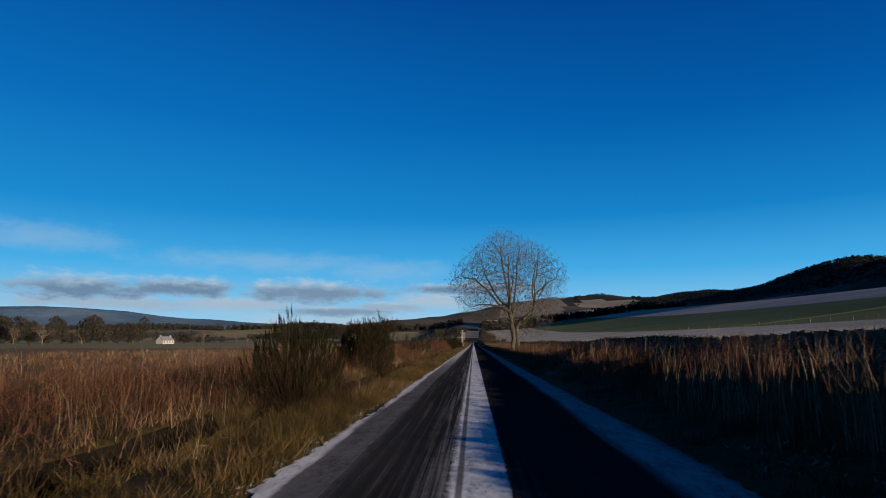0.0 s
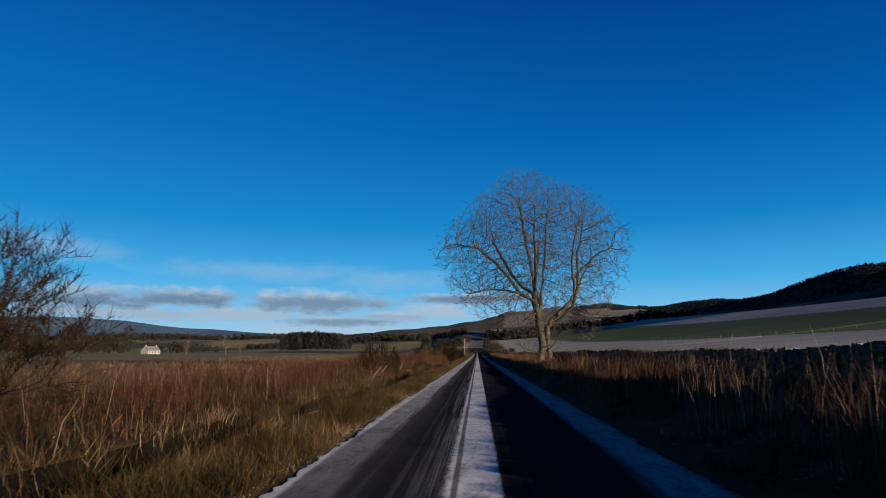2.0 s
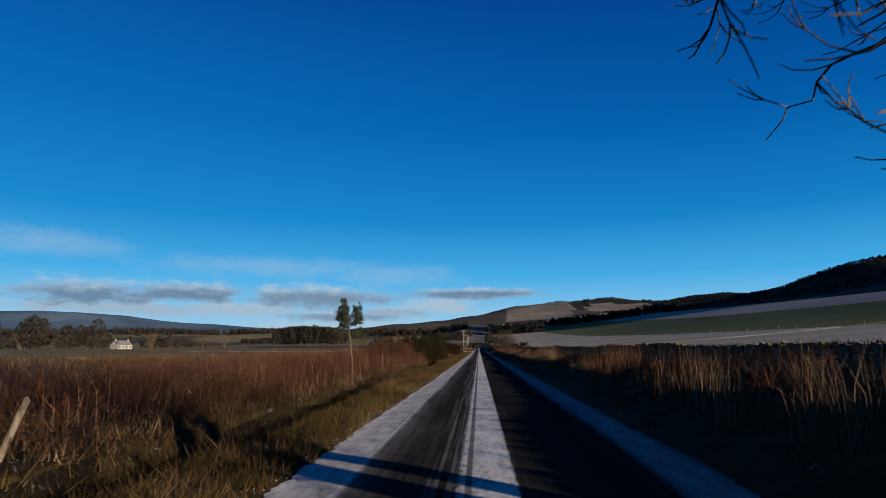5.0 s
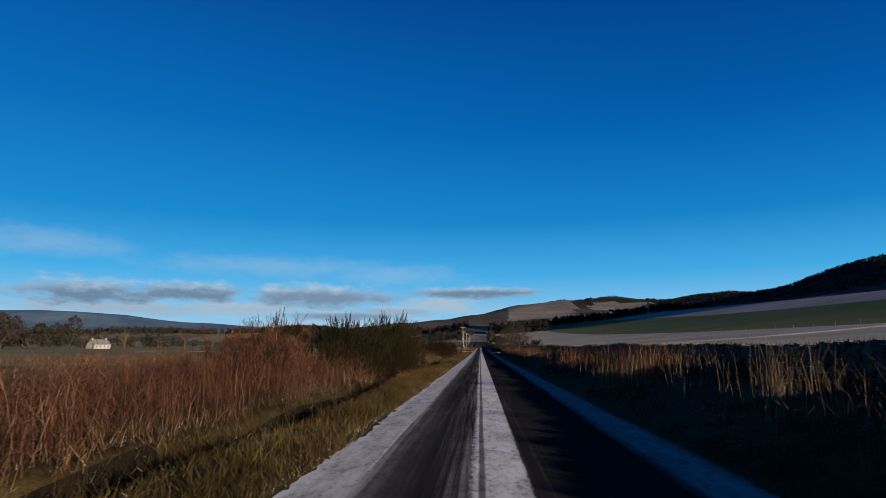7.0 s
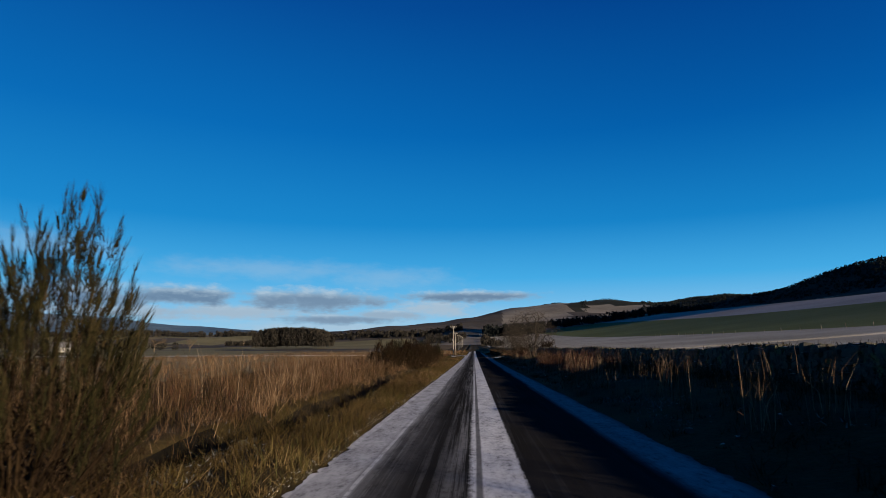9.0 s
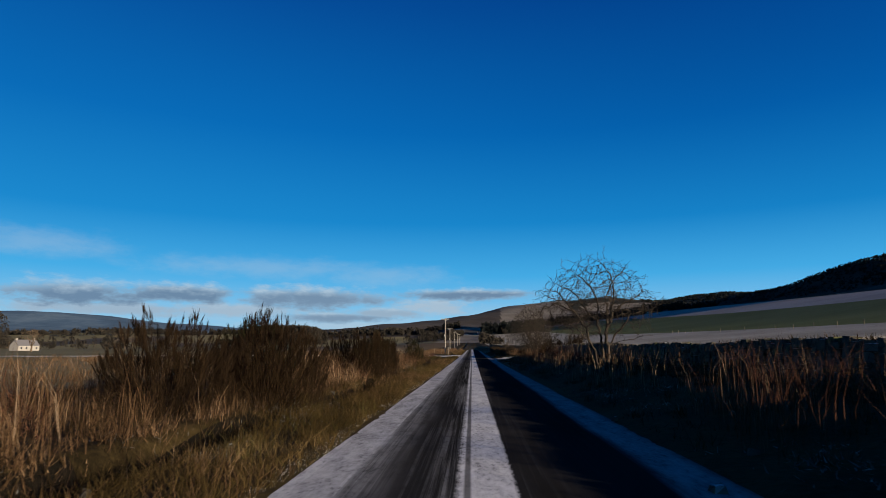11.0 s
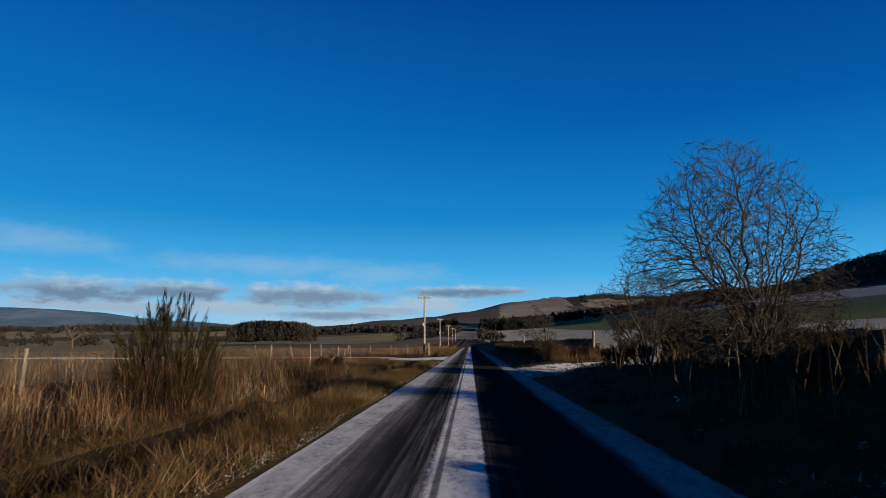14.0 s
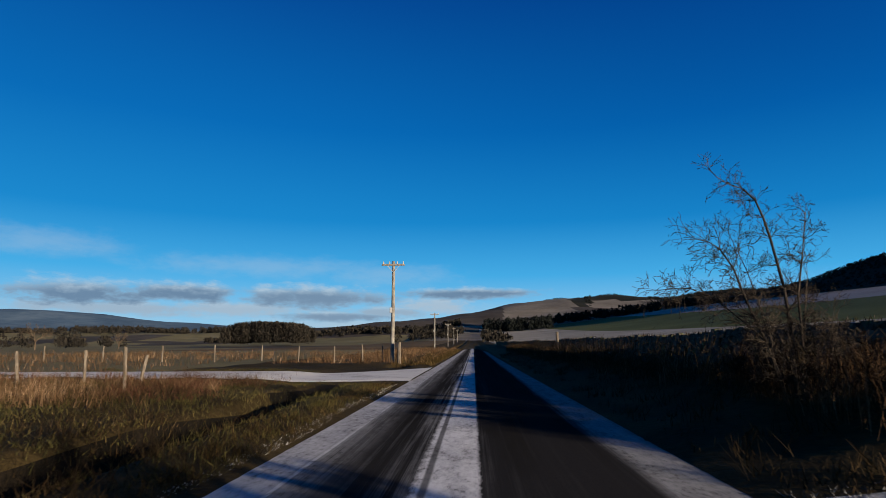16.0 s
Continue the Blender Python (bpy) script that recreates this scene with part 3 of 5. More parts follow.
    return tagged(ob, "frosted side road that leaves the lane through a wide mouth", "road", kind="structure")


build_ground()
build_road()
build_side_road()

# ---- plants ----


def sprigs(base, way, length, width, rng):
    """Thin pointed shoots from base along way: n of each."""
    k = len(base)
    way = way / (np.linalg.norm(way, axis=1)[:, None] + 1e-9)
    ref = rng.normal(0, 1, (k, 3))
    side = np.cross(way, ref)
    side = side / (np.linalg.norm(side, axis=1)[:, None] + 1e-9) * (width / 2)[:, None]
    bend = rng.normal(0, 0.12, (k, 3)) * length[:, None]
    mid = base + way * (length * 0.55)[:, None]
    tip = base + way * length[:, None] + bend
    verts = np.stack([base - side, base + side, mid + side * 0.8, mid - side * 0.8, tip], 1).reshape(-1, 3)
    i = np.arange(k)[:, None] * 5
    return verts, i + np.array([[0, 1, 2, 3]]), i + np.array([[3, 2, 4]])


def clump_points(rng, count, x0, x1, y0, y1, each, radius):
    """Tufts: centres scattered over the strip, with their stems close round them."""
    cx, cy = rng.uniform(x0, x1, count), rng.uniform(y0, y1, count)
    k = rng.integers(each[0], each[1], count)
    size = np.repeat(rng.uniform(0.35, 1.4, count), k)
    px = np.repeat(cx, k) + rng.normal(0, radius, k.sum())
    py = np.repeat(cy, k) + rng.normal(0, radius, k.sum())
    return px, py, size


def keep_clear(px, py):
    """True off the road, the side road and the field opening."""
    ok = (px < ROAD_L - 0.01 + 0.05 * np.sin(py * 0.9)) | (px > ROAD_R + 0.12)
    fl = np.clip((px + 9.0) / 7.1, 0, 1) ** 2.2
    sl = np.clip(-px - 9, 0, 200) * -0.05
    ok &= ~((px < 0) & (py > 243.2 - fl * (243.2 - MOUTH_L[0]) + sl) & (py < 248.6 + fl * (MOUTH_L[1] - 248.6) + sl))
    ditch = -4.05 - 0.25 * np.sin(py * 0.21)
    ok &= ~((np.abs(px - ditch) < np.where(py > 200, 0.26, 0.22) + 0.14 * np.sin(py * 2.3 + 3 * np.sin(px * 1.4)) * np.sin(py * 0.71 + 1)) & (np.sin(py * 0.9) + np.sin(py * 0.37) > np.where(py > 200, -9, -1.1)) & (py < 243))
    ok &= ~((px > 0) & (py > MOUTH_R[0] + 1.0) & (py < MOUTH_R[1] - 0.6))
    return ok


def slips(base, way, width, rng):
    """Plain pointed blades, one triangle each."""
    k = len(base)
    face = rng.uniform(0, math.tau, k)
    side = np.stack([np.cos(face), np.sin(face), rng.normal(0, 0.2, k)], 1) * (width / 2)[:, None]
    v = np.stack([base - side, base + side, base + way], 1).reshape(-1, 3)
    return v, np.arange(k * 3).reshape(-1, 3)


def turf(name, label, rng, count, strip, each, radius, height, width, lean, mat, zone=None):
    """Fine short grass in tufts that fan out."""
    px, py, size = clump_points(rng, count, *strip, each, radius)
    ok = keep_clear(px, py)
    if zone is not None:
        ok &= zone(px, py, rng)
    px, py, size = px[ok], py[ok], size[ok]
    k = len(px)
    h = rng.uniform(*height, k) * size
    a = rng.uniform(0, math.tau, k)
    out = rng.uniform(0, lean, k) * h
    way = np.stack([np.cos(a) * out, np.sin(a) * out, h], 1)
    v, f = slips(np.stack([px, py, land(px, py) - 0.01], 1), way, rng.uniform(*width, k), rng)
    return tagged(mesh_from(name, v, [f], mat), label, "grass", kind="stuff")


def tangle(name, label, rng, count, strip, each, spread, height, length, width, mat, zone=None):
    """Collapsed dead growth: short stems lying every way in low heaps."""
    px, py, size = clump_points(rng, count, *strip, each, spread)
    ok = keep_clear(px, py)
    if zone is not None:
        ok &= zone(px, py, rng)
    px, py, size = px[ok], py[ok], size[ok]
    k = len(px)
    top = rng.uniform(*height, k) * size
    z = land(px, py) + top * rng.beta(1.3, 1.2, k)
    way = rng.normal(0, 1, (k, 3)) * np.array([1, 1, 0.75]) + np.array([[0, 0, 0.35]])
    way *= (rng.uniform(*length, k) / np.linalg.norm(way, axis=1))[:, None]
    v, f = slips(np.stack([px, py, z], 1), way, rng.uniform(*width, k), rng)
    return tagged(mesh_from(name, v, [f], mat), label, "bracken", kind="stuff")


def tufts(name, label, rng, count, strip, each, radius, height, width, lean, bend, mat, zone=None):
    px, py, size = clump_points(rng, count, *strip, each, radius)
    ok = keep_clear(px, py)
    if zone is not None:
        ok &= zone(px, py, rng)
    px, py, size = px[ok], py[ok], size[ok]
    base = np.stack([px, py, land(px, py) - 0.02], 1)
    k = len(px)
    h = rng.uniform(*height, k) * size
    ob = blade_stuff(name, base, h, rng.uniform(*width, k), rng.uniform(0, lean, k), rng.uniform(0, bend, k), mat, rng)
    return tagged(ob, label, "grass", kind="stuff")


def patchy(lo, hi, seed=0.0, cut=0.0):
    """Grows thickly between y = lo and hi, thinning in drifts."""
    def zone(px, py, rng):
        drift = np.sin(px * 0.55 + seed) * np.sin(py * 0.23 + seed * 2) + 0.6 * np.sin(py * 0.61 + px * 0.8 + seed)
        soft = np.minimum((py - lo) / 6, (hi - py) / 6)
        return (drift + 0.25 * np.sin(px * 3.1 + py * 2.3 + seed) * np.sin(py * 1.9 - px) > cut) & (rng.uniform(0, 1, len(px)) < np.clip(soft, 0, 1))
    return zone


def bank_clumps(seed, shift=0.0):
    """Stalks on the shaded bank: an even row at first, then clumps with gaps between them."""
    def zone(px, py, rng):
        drift = np.sin(py * 0.9 + seed) * np.sin(py * 0.37 + px * 0.7 + seed * 2) + 0.6 * np.sin(py * 0.17 + seed * 3) + 0.2 * np.sin(px * 4 + py * 2.1)
        cut = np.interp(py, [0, 60, 100, 140, 200], [-0.5, -0.35, 0.0, 0.45, 0.5]) + shift
        return drift > cut
    return zone


def build_grasses():
    r = np.random.default_rng(11)
    no_bracken = lambda px, py, g: ((py > 128) | (g.uniform(0, 1, len(px)) < np.interp(py, [0, 30, 78, 86, 122, 128], [0.55, 0.35, 0.35, 0.07, 0.07, 0.3])))
    wall_end = lambda px, py, g: (py < 221) | (px < -9.5 - (py - 221) * 0.2)
    short = "short olive and straw grass on the frosty verge"
    turf("verge_grass", short, r, 6900, (-4.5, -2.0, -4, 115), (14, 34), 0.09, (0.06, 0.25), (0.005, 0.012), 1.5, M_GRASS)
    turf("verge_grass", short, r, 6600, (-4.5, -2.0, 115, 226), (14, 34), 0.09, (0.06, 0.25), (0.005, 0.012), 1.5, M_GRASS)
    turf("verge_grass", "trodden short grass along the road edge", r, 4200, (-2.75, -2.0, -4, 243), (14, 30), 0.08, (0.03, 0.12), (0.005, 0.012), 1.5, M_GRASS)
    turf("verge_grass", "green tufts in the verge grass", r, 1900, (-4.4, -2.0, -4, 236), (14, 30), 0.12, (0.08, 0.24), (0.006, 0.012), 1.2, M_SWARD, patchy(-10, 240, 3.9, 0.2))
    turf("verge_grass", "brown dead patches in the verge grass", r, 4000, (-4.6, -2.2, -4, 236), (14, 34), 0.13, (0.06, 0.26), (0.006, 0.013), 1.5, M_SHADEDRAB, patchy(-10, 240, 2.7, 0.0))
    turf("verge_grass", "straw-coloured tufts in the verge grass", r, 3300, (-4.4, -2.1, -4, 226), (14, 34), 0.08, (0.10, 0.34), (0.004, 0.010), 1.4, M_STRAW, patchy(-10, 230, 0.6, 0.05))
    tangle("frost_crumbs", "grey frost crumbs along the ragged road edge", r, 15000, (-2.18, -2.0, -2, 243), (3, 12), 0.05, (0.004, 0.015), (0.008, 0.026), (0.007, 0.018), M_CRUMB, lambda px, py, g: px > -2.40 + 0.1 * np.sin(py * 1.1))
    turf("verge_grass", "short green grass beside the side road", r, 4300, (-16, -2.0, 220, 250), (14, 32), 0.16, (0.03, 0.13), (0.007, 0.015), 1.4, M_SWARD)
    turf("verge_grass", "brown dead grass beside the side road", r, 2600, (-16, -2.2, 220, 250), (14, 32), 0.18, (0.04, 0.16), (0.007, 0.014), 1.4, M_SHADEDRAB, patchy(214, 256, 1.1, 0.1))
    turf("verge_grass", short, r, 2200, (-4.5, -2.0, 258, 330), (10, 24), 0.12, (0.10, 0.30), (0.014, 0.028), 0.9, M_GRASS)
    # bank grass in a darker colour than the sunlit verge, for shade
    turf("verge_grass", "shaded grass on the bank, darkened to deepen its shade", r, 4600, (2.8, 8.0, -4, 290), (12, 28), 0.11, (0.06, 0.24), (0.008, 0.018), 1.2, M_SHADEDRAB)
    k = 60000
    px, py = r.uniform(2.75, 15, k), r.uniform(220.4, 229.2, k)
    ok = np.sin(px * 5.1 + 2 * np.sin(py * 2.3)) * np.sin(py * 4.7 + px * 1.9) + r.normal(0, 0.45, k) > 0.0
    px, py = px[ok], py[ok]
    way = np.stack([r.normal(0, 0.05, len(px)), r.normal(0, 0.05, len(px)), r.uniform(0.015, 0.055, len(px))], 1)
    v, f = slips(np.stack([px, py, land(px, py) - 0.01], 1), way, r.uniform(0.010, 0.022, len(px)), r)
    tagged(mesh_from("frosted_grass", v, [f], M_LITTER), "short frosted grass in the field opening", "grass", kind="stuff")
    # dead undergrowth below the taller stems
    turf("dead_undergrowth", "drab dead grass under taller stems", r, 4800, (-12, -4.5, -4, 236), (12, 26), 0.16, (0.18, 0.50), (0.008, 0.018), 0.9, M_SHADEDRAB, wall_end)
    turf("dead_undergrowth", "flattened straw on the ditch side", r, 1300, (-5.2, -4.5, -3, 222), (10, 26), 0.12, (0.15, 0.45), (0.006, 0.012), 1.2, M_STRAW)
    # tall straw and reeds on the rough ground
    tufts("dry_grass", "tall dry straw-coloured grass and reeds", r, 1500, (-8.5, -4.6, -4, 220), (14, 36), 0.12, (0.30, 0.95), (0.004, 0.009), 0.6, 0.7, M_STRAW, no_bracken)
    tufts("dry_grass", "tall dry straw-coloured grass and reeds", r, 1400, (-18, -8.0, -2, 238), (12, 28), 0.16, (0.45, 1.05), (0.006, 0.013), 0.38, 0.35, M_STRAW, lambda px, py, g: no_bracken(px, py, g) & wall_end(px, py, g))
    turf("dry_grass", "dry straw-coloured grass on open ground", r, 3600, (-50, -15, 0, 300), (10, 24), 0.3, (0.20, 0.65), (0.014, 0.030), 0.7, M_STRAW)
    tufts("dry_grass", "tall straw in front of the old fence", r, 620, (-10, -4.8, 134, 224), (16, 38), 0.14, (0.5, 1.3), (0.004, 0.010), 0.5, 0.5, M_STRAW, patchy(132, 226, 0.9, -0.3))
    turf("dry_grass", "straw tufts near the side road", r, 1300, (-16, -6.0, 234, 248), (10, 24), 0.14, (0.12, 0.36), (0.007, 0.013), 0.9, M_STRAW)
    tufts("dry_grass", "pale dry stalks in front of the wall", r, 380, (4.0, 6.4, -2, 214), (12, 34), 0.13, (0.5, 1.1), (0.004, 0.010), 0.3, 0.3, M_STRAW, bank_clumps(1.3, 0.1))
    tufts("dry_grass", "clumps of brown dead stalks on the bank", r, 800, (3.8, 5.6, -2, 212), (12, 34), 0.15, (0.65, 1.2), (0.003, 0.007), 0.22, 0.2, M_PALESTEM, bank_clumps(2.4, 0.25))
    tufts("bracken", "upright red-brown dead stems on the bank", r, 1300, (3.7, 6.0, -2, 205), (14, 34), 0.18, (0.6, 1.15), (0.004, 0.008), 0.35, 0.35, M_BRACKEN, bank_clumps(2.0))
    tufts("dry_grass", "pale dry stalks in front of the wall", r, 320, (4.4, 5.9, 230, 300), (8, 22), 0.12, (0.35, 0.85), (0.006, 0.012), 0.35, 0.3, M_STRAW)
    turf("dry_grass", "pale dry grass beyond the side road", r, 1200, (-12, -2.6, 259, 340), (8, 20), 0.18, (0.25, 0.7), (0.012, 0.026), 0.7, M_STRAW)
    tufts("dry_grass", "brown stalks hiding the broken wall end", r, 150, (4.8, 7.6, 227.6, 234), (14, 36), 0.16, (0.35, 0.85), (0.004, 0.010), 0.4, 0.3, M_STRAW, lambda px, py, g: py > 229.3 - 0.3 * (px - 4.8))
    # scattered pale stems that stand clear of the rest
    tufts("dead_stems", "scattered tall pale dead stems", r, 1000, (-11, -4.7, -2, 222), (1, 5), 0.10, (0.8, 1.4), (0.005, 0.010), 0.3, 0.2, M_PALESTEM)
    tufts("dead_stems", "scattered tall pale dead stems by the wall", r, 620, (3.6, 5.7, -2, 219), (1, 6), 0.10, (0.7, 1.15), (0.005, 0.010), 0.25, 0.15, M_PALESTEM)
    # bracken drifts
    brown = "collapsed dead red-brown bracken"
    tangle("bracken", brown, r, 2000, (-13, -4.6, -3, 78), (40, 110), 0.26, (0.35, 0.95), (0.10, 0.30), (0.006, 0.014), M_BRACKEN, patchy(-8, 82, 0.4, -0.75))
    tangle("dead_undergrowth", "near-black stems between bracken mounds", r, 1700, (-12, -4.6, -3, 222), (24, 60), 0.24, (0.3, 0.9), (0.12, 0.36), (0.008, 0.018), M_SHADEDRAB, patchy(-8, 226, 4.6, -0.3))
    tangle("bracken", brown, r, 1500, (-14, -4.6, 78, 128), (40, 110), 0.28, (0.5, 1.25), (0.10, 0.30), (0.006, 0.016), M_BRACKEN, patchy(76, 130, 2.2, -0.9))
    tangle("bracken", brown, r, 800, (-12, -4.6, 128, 222), (30, 90), 0.24, (0.35, 0.9), (0.10, 0.28), (0.006, 0.016), M_BRACKEN, patchy(126, 226, 3.1, 0.0))
    tangle("bracken", "low red-brown bracken beside the side road", r, 420, (-17, -5.2, 235, 245.5), (30, 70), 0.24, (0.12, 0.42), (0.08, 0.24), (0.006, 0.016), M_BRACKEN, patchy(230, 250, 0.2, -0.5))
    tangle("bracken", "dead bracken at the foot of the wall", r, 420, (3.4, 6.2, 0, 218), (30, 80), 0.2, (0.3, 0.7), (0.1, 0.3), (0.006, 0.016), M_BRACKEN, patchy(-4, 220, 5.0, 0.0))
    tufts("bracken", "upright dead red-brown bracken stems", r, 1100, (-14, -4.7, 80, 128), (10, 26), 0.22, (0.5, 1.35), (0.003, 0.008), 0.4, 0.5, M_BRACKEN, patchy(78, 130, 2.2, -0.9))
    tufts("bracken", "upright dead red-brown bracken stems", r, 500, (-12, -4.7, -3, 62), (10, 26), 0.2, (0.4, 1.1), (0.003, 0.008), 0.4, 0.5, M_BRACKEN, patchy(-8, 64, 0.4, -0.15))
    # growth coloured near black so that the wall foot sinks into shade
    tangle("dead_undergrowth", "dead growth against the wall, darkened to deepen its shade", r, 2300, (6.2, 8.2, -3, 217.5), (20, 50), 0.16, (0.3, 0.75), (0.1, 0.32), (0.008, 0.022), M_SHADEDRAB)
    tangle("dead_undergrowth", "dead growth against the wall, darkened to deepen its shade", r, 1200, (4.4, 5.8, 230, 300), (20, 50), 0.18, (0.4, 0.9), (0.1, 0.32), (0.010, 0.024), M_SHADEDRAB)
    k = 100000
    py = r.uniform(-3, 240, k)
    px = -4.12 - 0.25 * np.sin(py * 0.21) + r.normal(0, 0.30, k)
    ok = (np.sin(py * 1.3) + np.sin(py * 0.43 + 2) + r.normal(0, 0.6, k) > np.where(py > 214, 0.9, -0.7)) & (py < 243)
    px, py = px[ok], py[ok]
    way = r.normal(0, 1, (len(px), 3)) * np.array([1, 1, 0.5]) + np.array([[0.2, 0, 0.5]])
    way *= (r.uniform(0.06, 0.28, len(px)) / np.linalg.norm(way, axis=1))[:, None]
    v, f = slips(np.stack([px, py, land(px, py) + r.uniform(0, 0.10, len(px))], 1), way, r.uniform(0.005, 0.014, len(px)), r)
    tagged(mesh_from("ditch_growth", v, [f], M_SHADEDRAB), "dead stems hanging into the darkened ditch", "grass", kind="stuff")
    tangle("frosted_litter", "grey frosted litter and leaves along the ditch", r, 1300, (-4.9, -3.1, -2, 236), (10, 40), 0.2, (0.03, 0.16), (0.04, 0.11), (0.006, 0.014), M_LITTER, patchy(-10, 240, 4.1, 0.15))
    tangle("frosted_litter", "blue-grey frosted litter on the shaded bank", r, 700, (3.0, 4.6, -2, 220), (10, 40), 0.22, (0.02, 0.10), (0.04, 0.12), (0.012, 0.03), M_LITTER, patchy(-10, 240, 2.0, 0.25))


def shrub_base(name, label, group, category="bush"):
    ob = new(name)
    return tagged(ob, label, category, group)


def broom(x, y, h, w, rng, label, mat=M_BROOM, dense=1.0):
    """An evergreen shrub: brown stems fan out below a mass of green upright plumes."""
    ob = shrub_base("broom_bush", label, "bushes along the verge")
    ob.location = (x, y, land_at(x, y) - 0.03)
    # the outline swells and dips round the bush
    ph = rng.uniform(0, math.tau, 4)

    def dome(px, py):
        a = np.arctan2(py, px)
        q = np.hypot(px, py) / (w * 0.5)
        lump = 1 + 0.10 * np.sin(2 * a + ph[0]) + 0.10 * np.sin(px * 4.2 + ph[1]) * np.sin(py * 3.7 + ph[2]) + 0.07 * np.sin(px * 8 + ph[3])
        return h * 0.86 * lump * np.clip(1 - 0.5 * q ** 2.6, 0.05, 1)

    stems = []
    for i in range(int(30 * max(1.0, w / 1.8))):
        a = rng.uniform(0, math.tau)
        out = math.sqrt(rng.uniform(0, 1)) * w * 0.5
        foot = Vector((math.cos(a) * out * 0.4, math.sin(a) * out * 0.4, 0))
        tx, ty = math.cos(a) * out, math.sin(a) * out
        top = Vector((tx, ty, float(dome(np.array([tx]), np.array([ty]))[0]) * rng.uniform(0.7, 1.0)))
        mid = foot.lerp(top, 0.5) + Vector((math.cos(a), math.sin(a), 0)) * 0.08 + Vector(rng.normal(0, 0.04, 3))
        stems.append((*foot, *mid, 0.018, 0.012))
        stems.append((*mid, *top, 0.012, 0.004))
    tubes(stems, "stem", M_SHRUB, ob)
    # plumes: each a bent shoot set with short sprigs
    n = int(230 * dense * max(1.0, w * h / 4.5))
    a = rng.uniform(0, math.tau, n)
    q = np.sqrt(rng.uniform(0, 1, n)) * w * 0.5
    px, py = np.cos(a) * q, np.sin(a) * q
    pz = dome(px, py) * np.where(rng.uniform(0, 1, n) < 0.5, rng.uniform(0.78, 0.98, n), rng.uniform(0.25, 0.85, n))
    ln = rng.uniform(0.20, 0.52, n) * (0.6 + 0.17 * h)
    dx = np.cos(a) * q / w * 0.8 + rng.normal(0, 0.16, n)
    dy = np.sin(a) * q / w * 0.8 + rng.normal(0, 0.16, n)
    d = np.stack([dx, dy, np.ones(n)], 1)
    d /= np.linalg.norm(d, axis=1)[:, None]
    k = 54
    u = rng.uniform(0, 1, (n, k, 1))
    root = np.stack([px, py, pz], 1)[:, None, :] - d[:, None, :] * (ln * 0.35)[:, None, None]
    base = root + d[:, None, :] * u * ln[:, None, None] + rng.normal(0, 0.022, (n, k, 3)) * (1.15 - u)
    way = d[:, None, :] + rng.normal(0, 0.20, (n, k, 3)) * (1.2 - 0.7 * u)
    way = (way / np.linalg.norm(way, axis=2)[:, :, None] * rng.uniform(0.07, 0.19, (n, k, 1))).reshape(-1, 3)
    base = base.reshape(-1, 3)
    base[:, 2] = np.maximum(base[:, 2], 0.05)
    v, f = slips(base, way, rng.uniform(0.005, 0.010, len(base)), rng)
    mesh_from("crown", v, [f], mat, ob)
    # dead brown twigs that fill the foot
    k = int(3600 * dense * max(1.0, w / 2))
    a = rng.uniform(0, math.tau, k)
    q = np.sqrt(rng.uniform(0, 1, k)) * w * 0.52
    base = np.stack([np.cos(a) * q, np.sin(a) * q, np.zeros(k)], 1)
    base[:, 2] = dome(base[:, 0], base[:, 1]) * rng.beta(1.0, 1.7, k) * 0.85 + 0.02
    way = rng.normal(0, 0.6, (k, 3)) + np.array([[0, 0, 0.7]])
    way *= (rng.uniform(0.08, 0.26, k) / np.linalg.norm(way, axis=1))[:, None]
    v, f = slips(base, way, rng.uniform(0.006, 0.012, k), rng)
    mesh_from("dead_growth", v, [f], M_SHRUB, ob)
    return ob


def thicket(x, y, h, w, rng, label, mat=M_SHRUB, name="shrub", dense=1.0, leafy=None):
    """A bare twiggy shrub: forking stems and a haze of fine shoots."""
    ob = shrub_base(name, label, "bushes along the verge")
    ob.location = (x, y, land_at(x, y) - 0.03)
    segs = []
    for i in range(int(14 * max(1, w / 2))):
        a = rng.uniform(0, math.tau)
        o = rng.uniform(0, 0.30) * w
        tilt = rng.uniform(0.05, 0.75)
        d = Vector((math.cos(a) * math.sin(tilt) * w / h, math.sin(a) * math.sin(tilt) * w / h, math.cos(tilt)))
        grow(segs, rng, (math.cos(a) * o, math.sin(a) * o, 0), d, h * rng.uniform(0.22, 0.42), 0.016, 3, 0.6, 0.15, (2, 3), (0.55, 0.8), 0.22, 3, 0.0, 0.4, 0.003)
    tubes(segs, "stem", mat, ob)
    s = np.asarray(segs)
    small = s[s[:, 6] < 0.012]
    k = int(5200 * dense * max(1, w * h / 4))
    pick = small[rng.integers(0, len(small), k)]
    u = rng.uniform(0, 1, (k, 1))
    base = pick[:, 0:3] * (1 - u) + pick[:, 3:6] * u
    way = (pick[:, 3:6] - pick[:, 0:3]) / 0.2 + rng.normal(0, 0.7, (k, 3)) + np.array([[0, 0, 0.4]])
    way = way / np.linalg.norm(way, axis=1)[:, None] * rng.uniform(0.08, 0.28, (k, 1))
    v, f = slips(base, way, rng.uniform(0.006, 0.013, k), rng)
    mesh_from("crown", v, [f], leafy or mat, ob)
    return ob


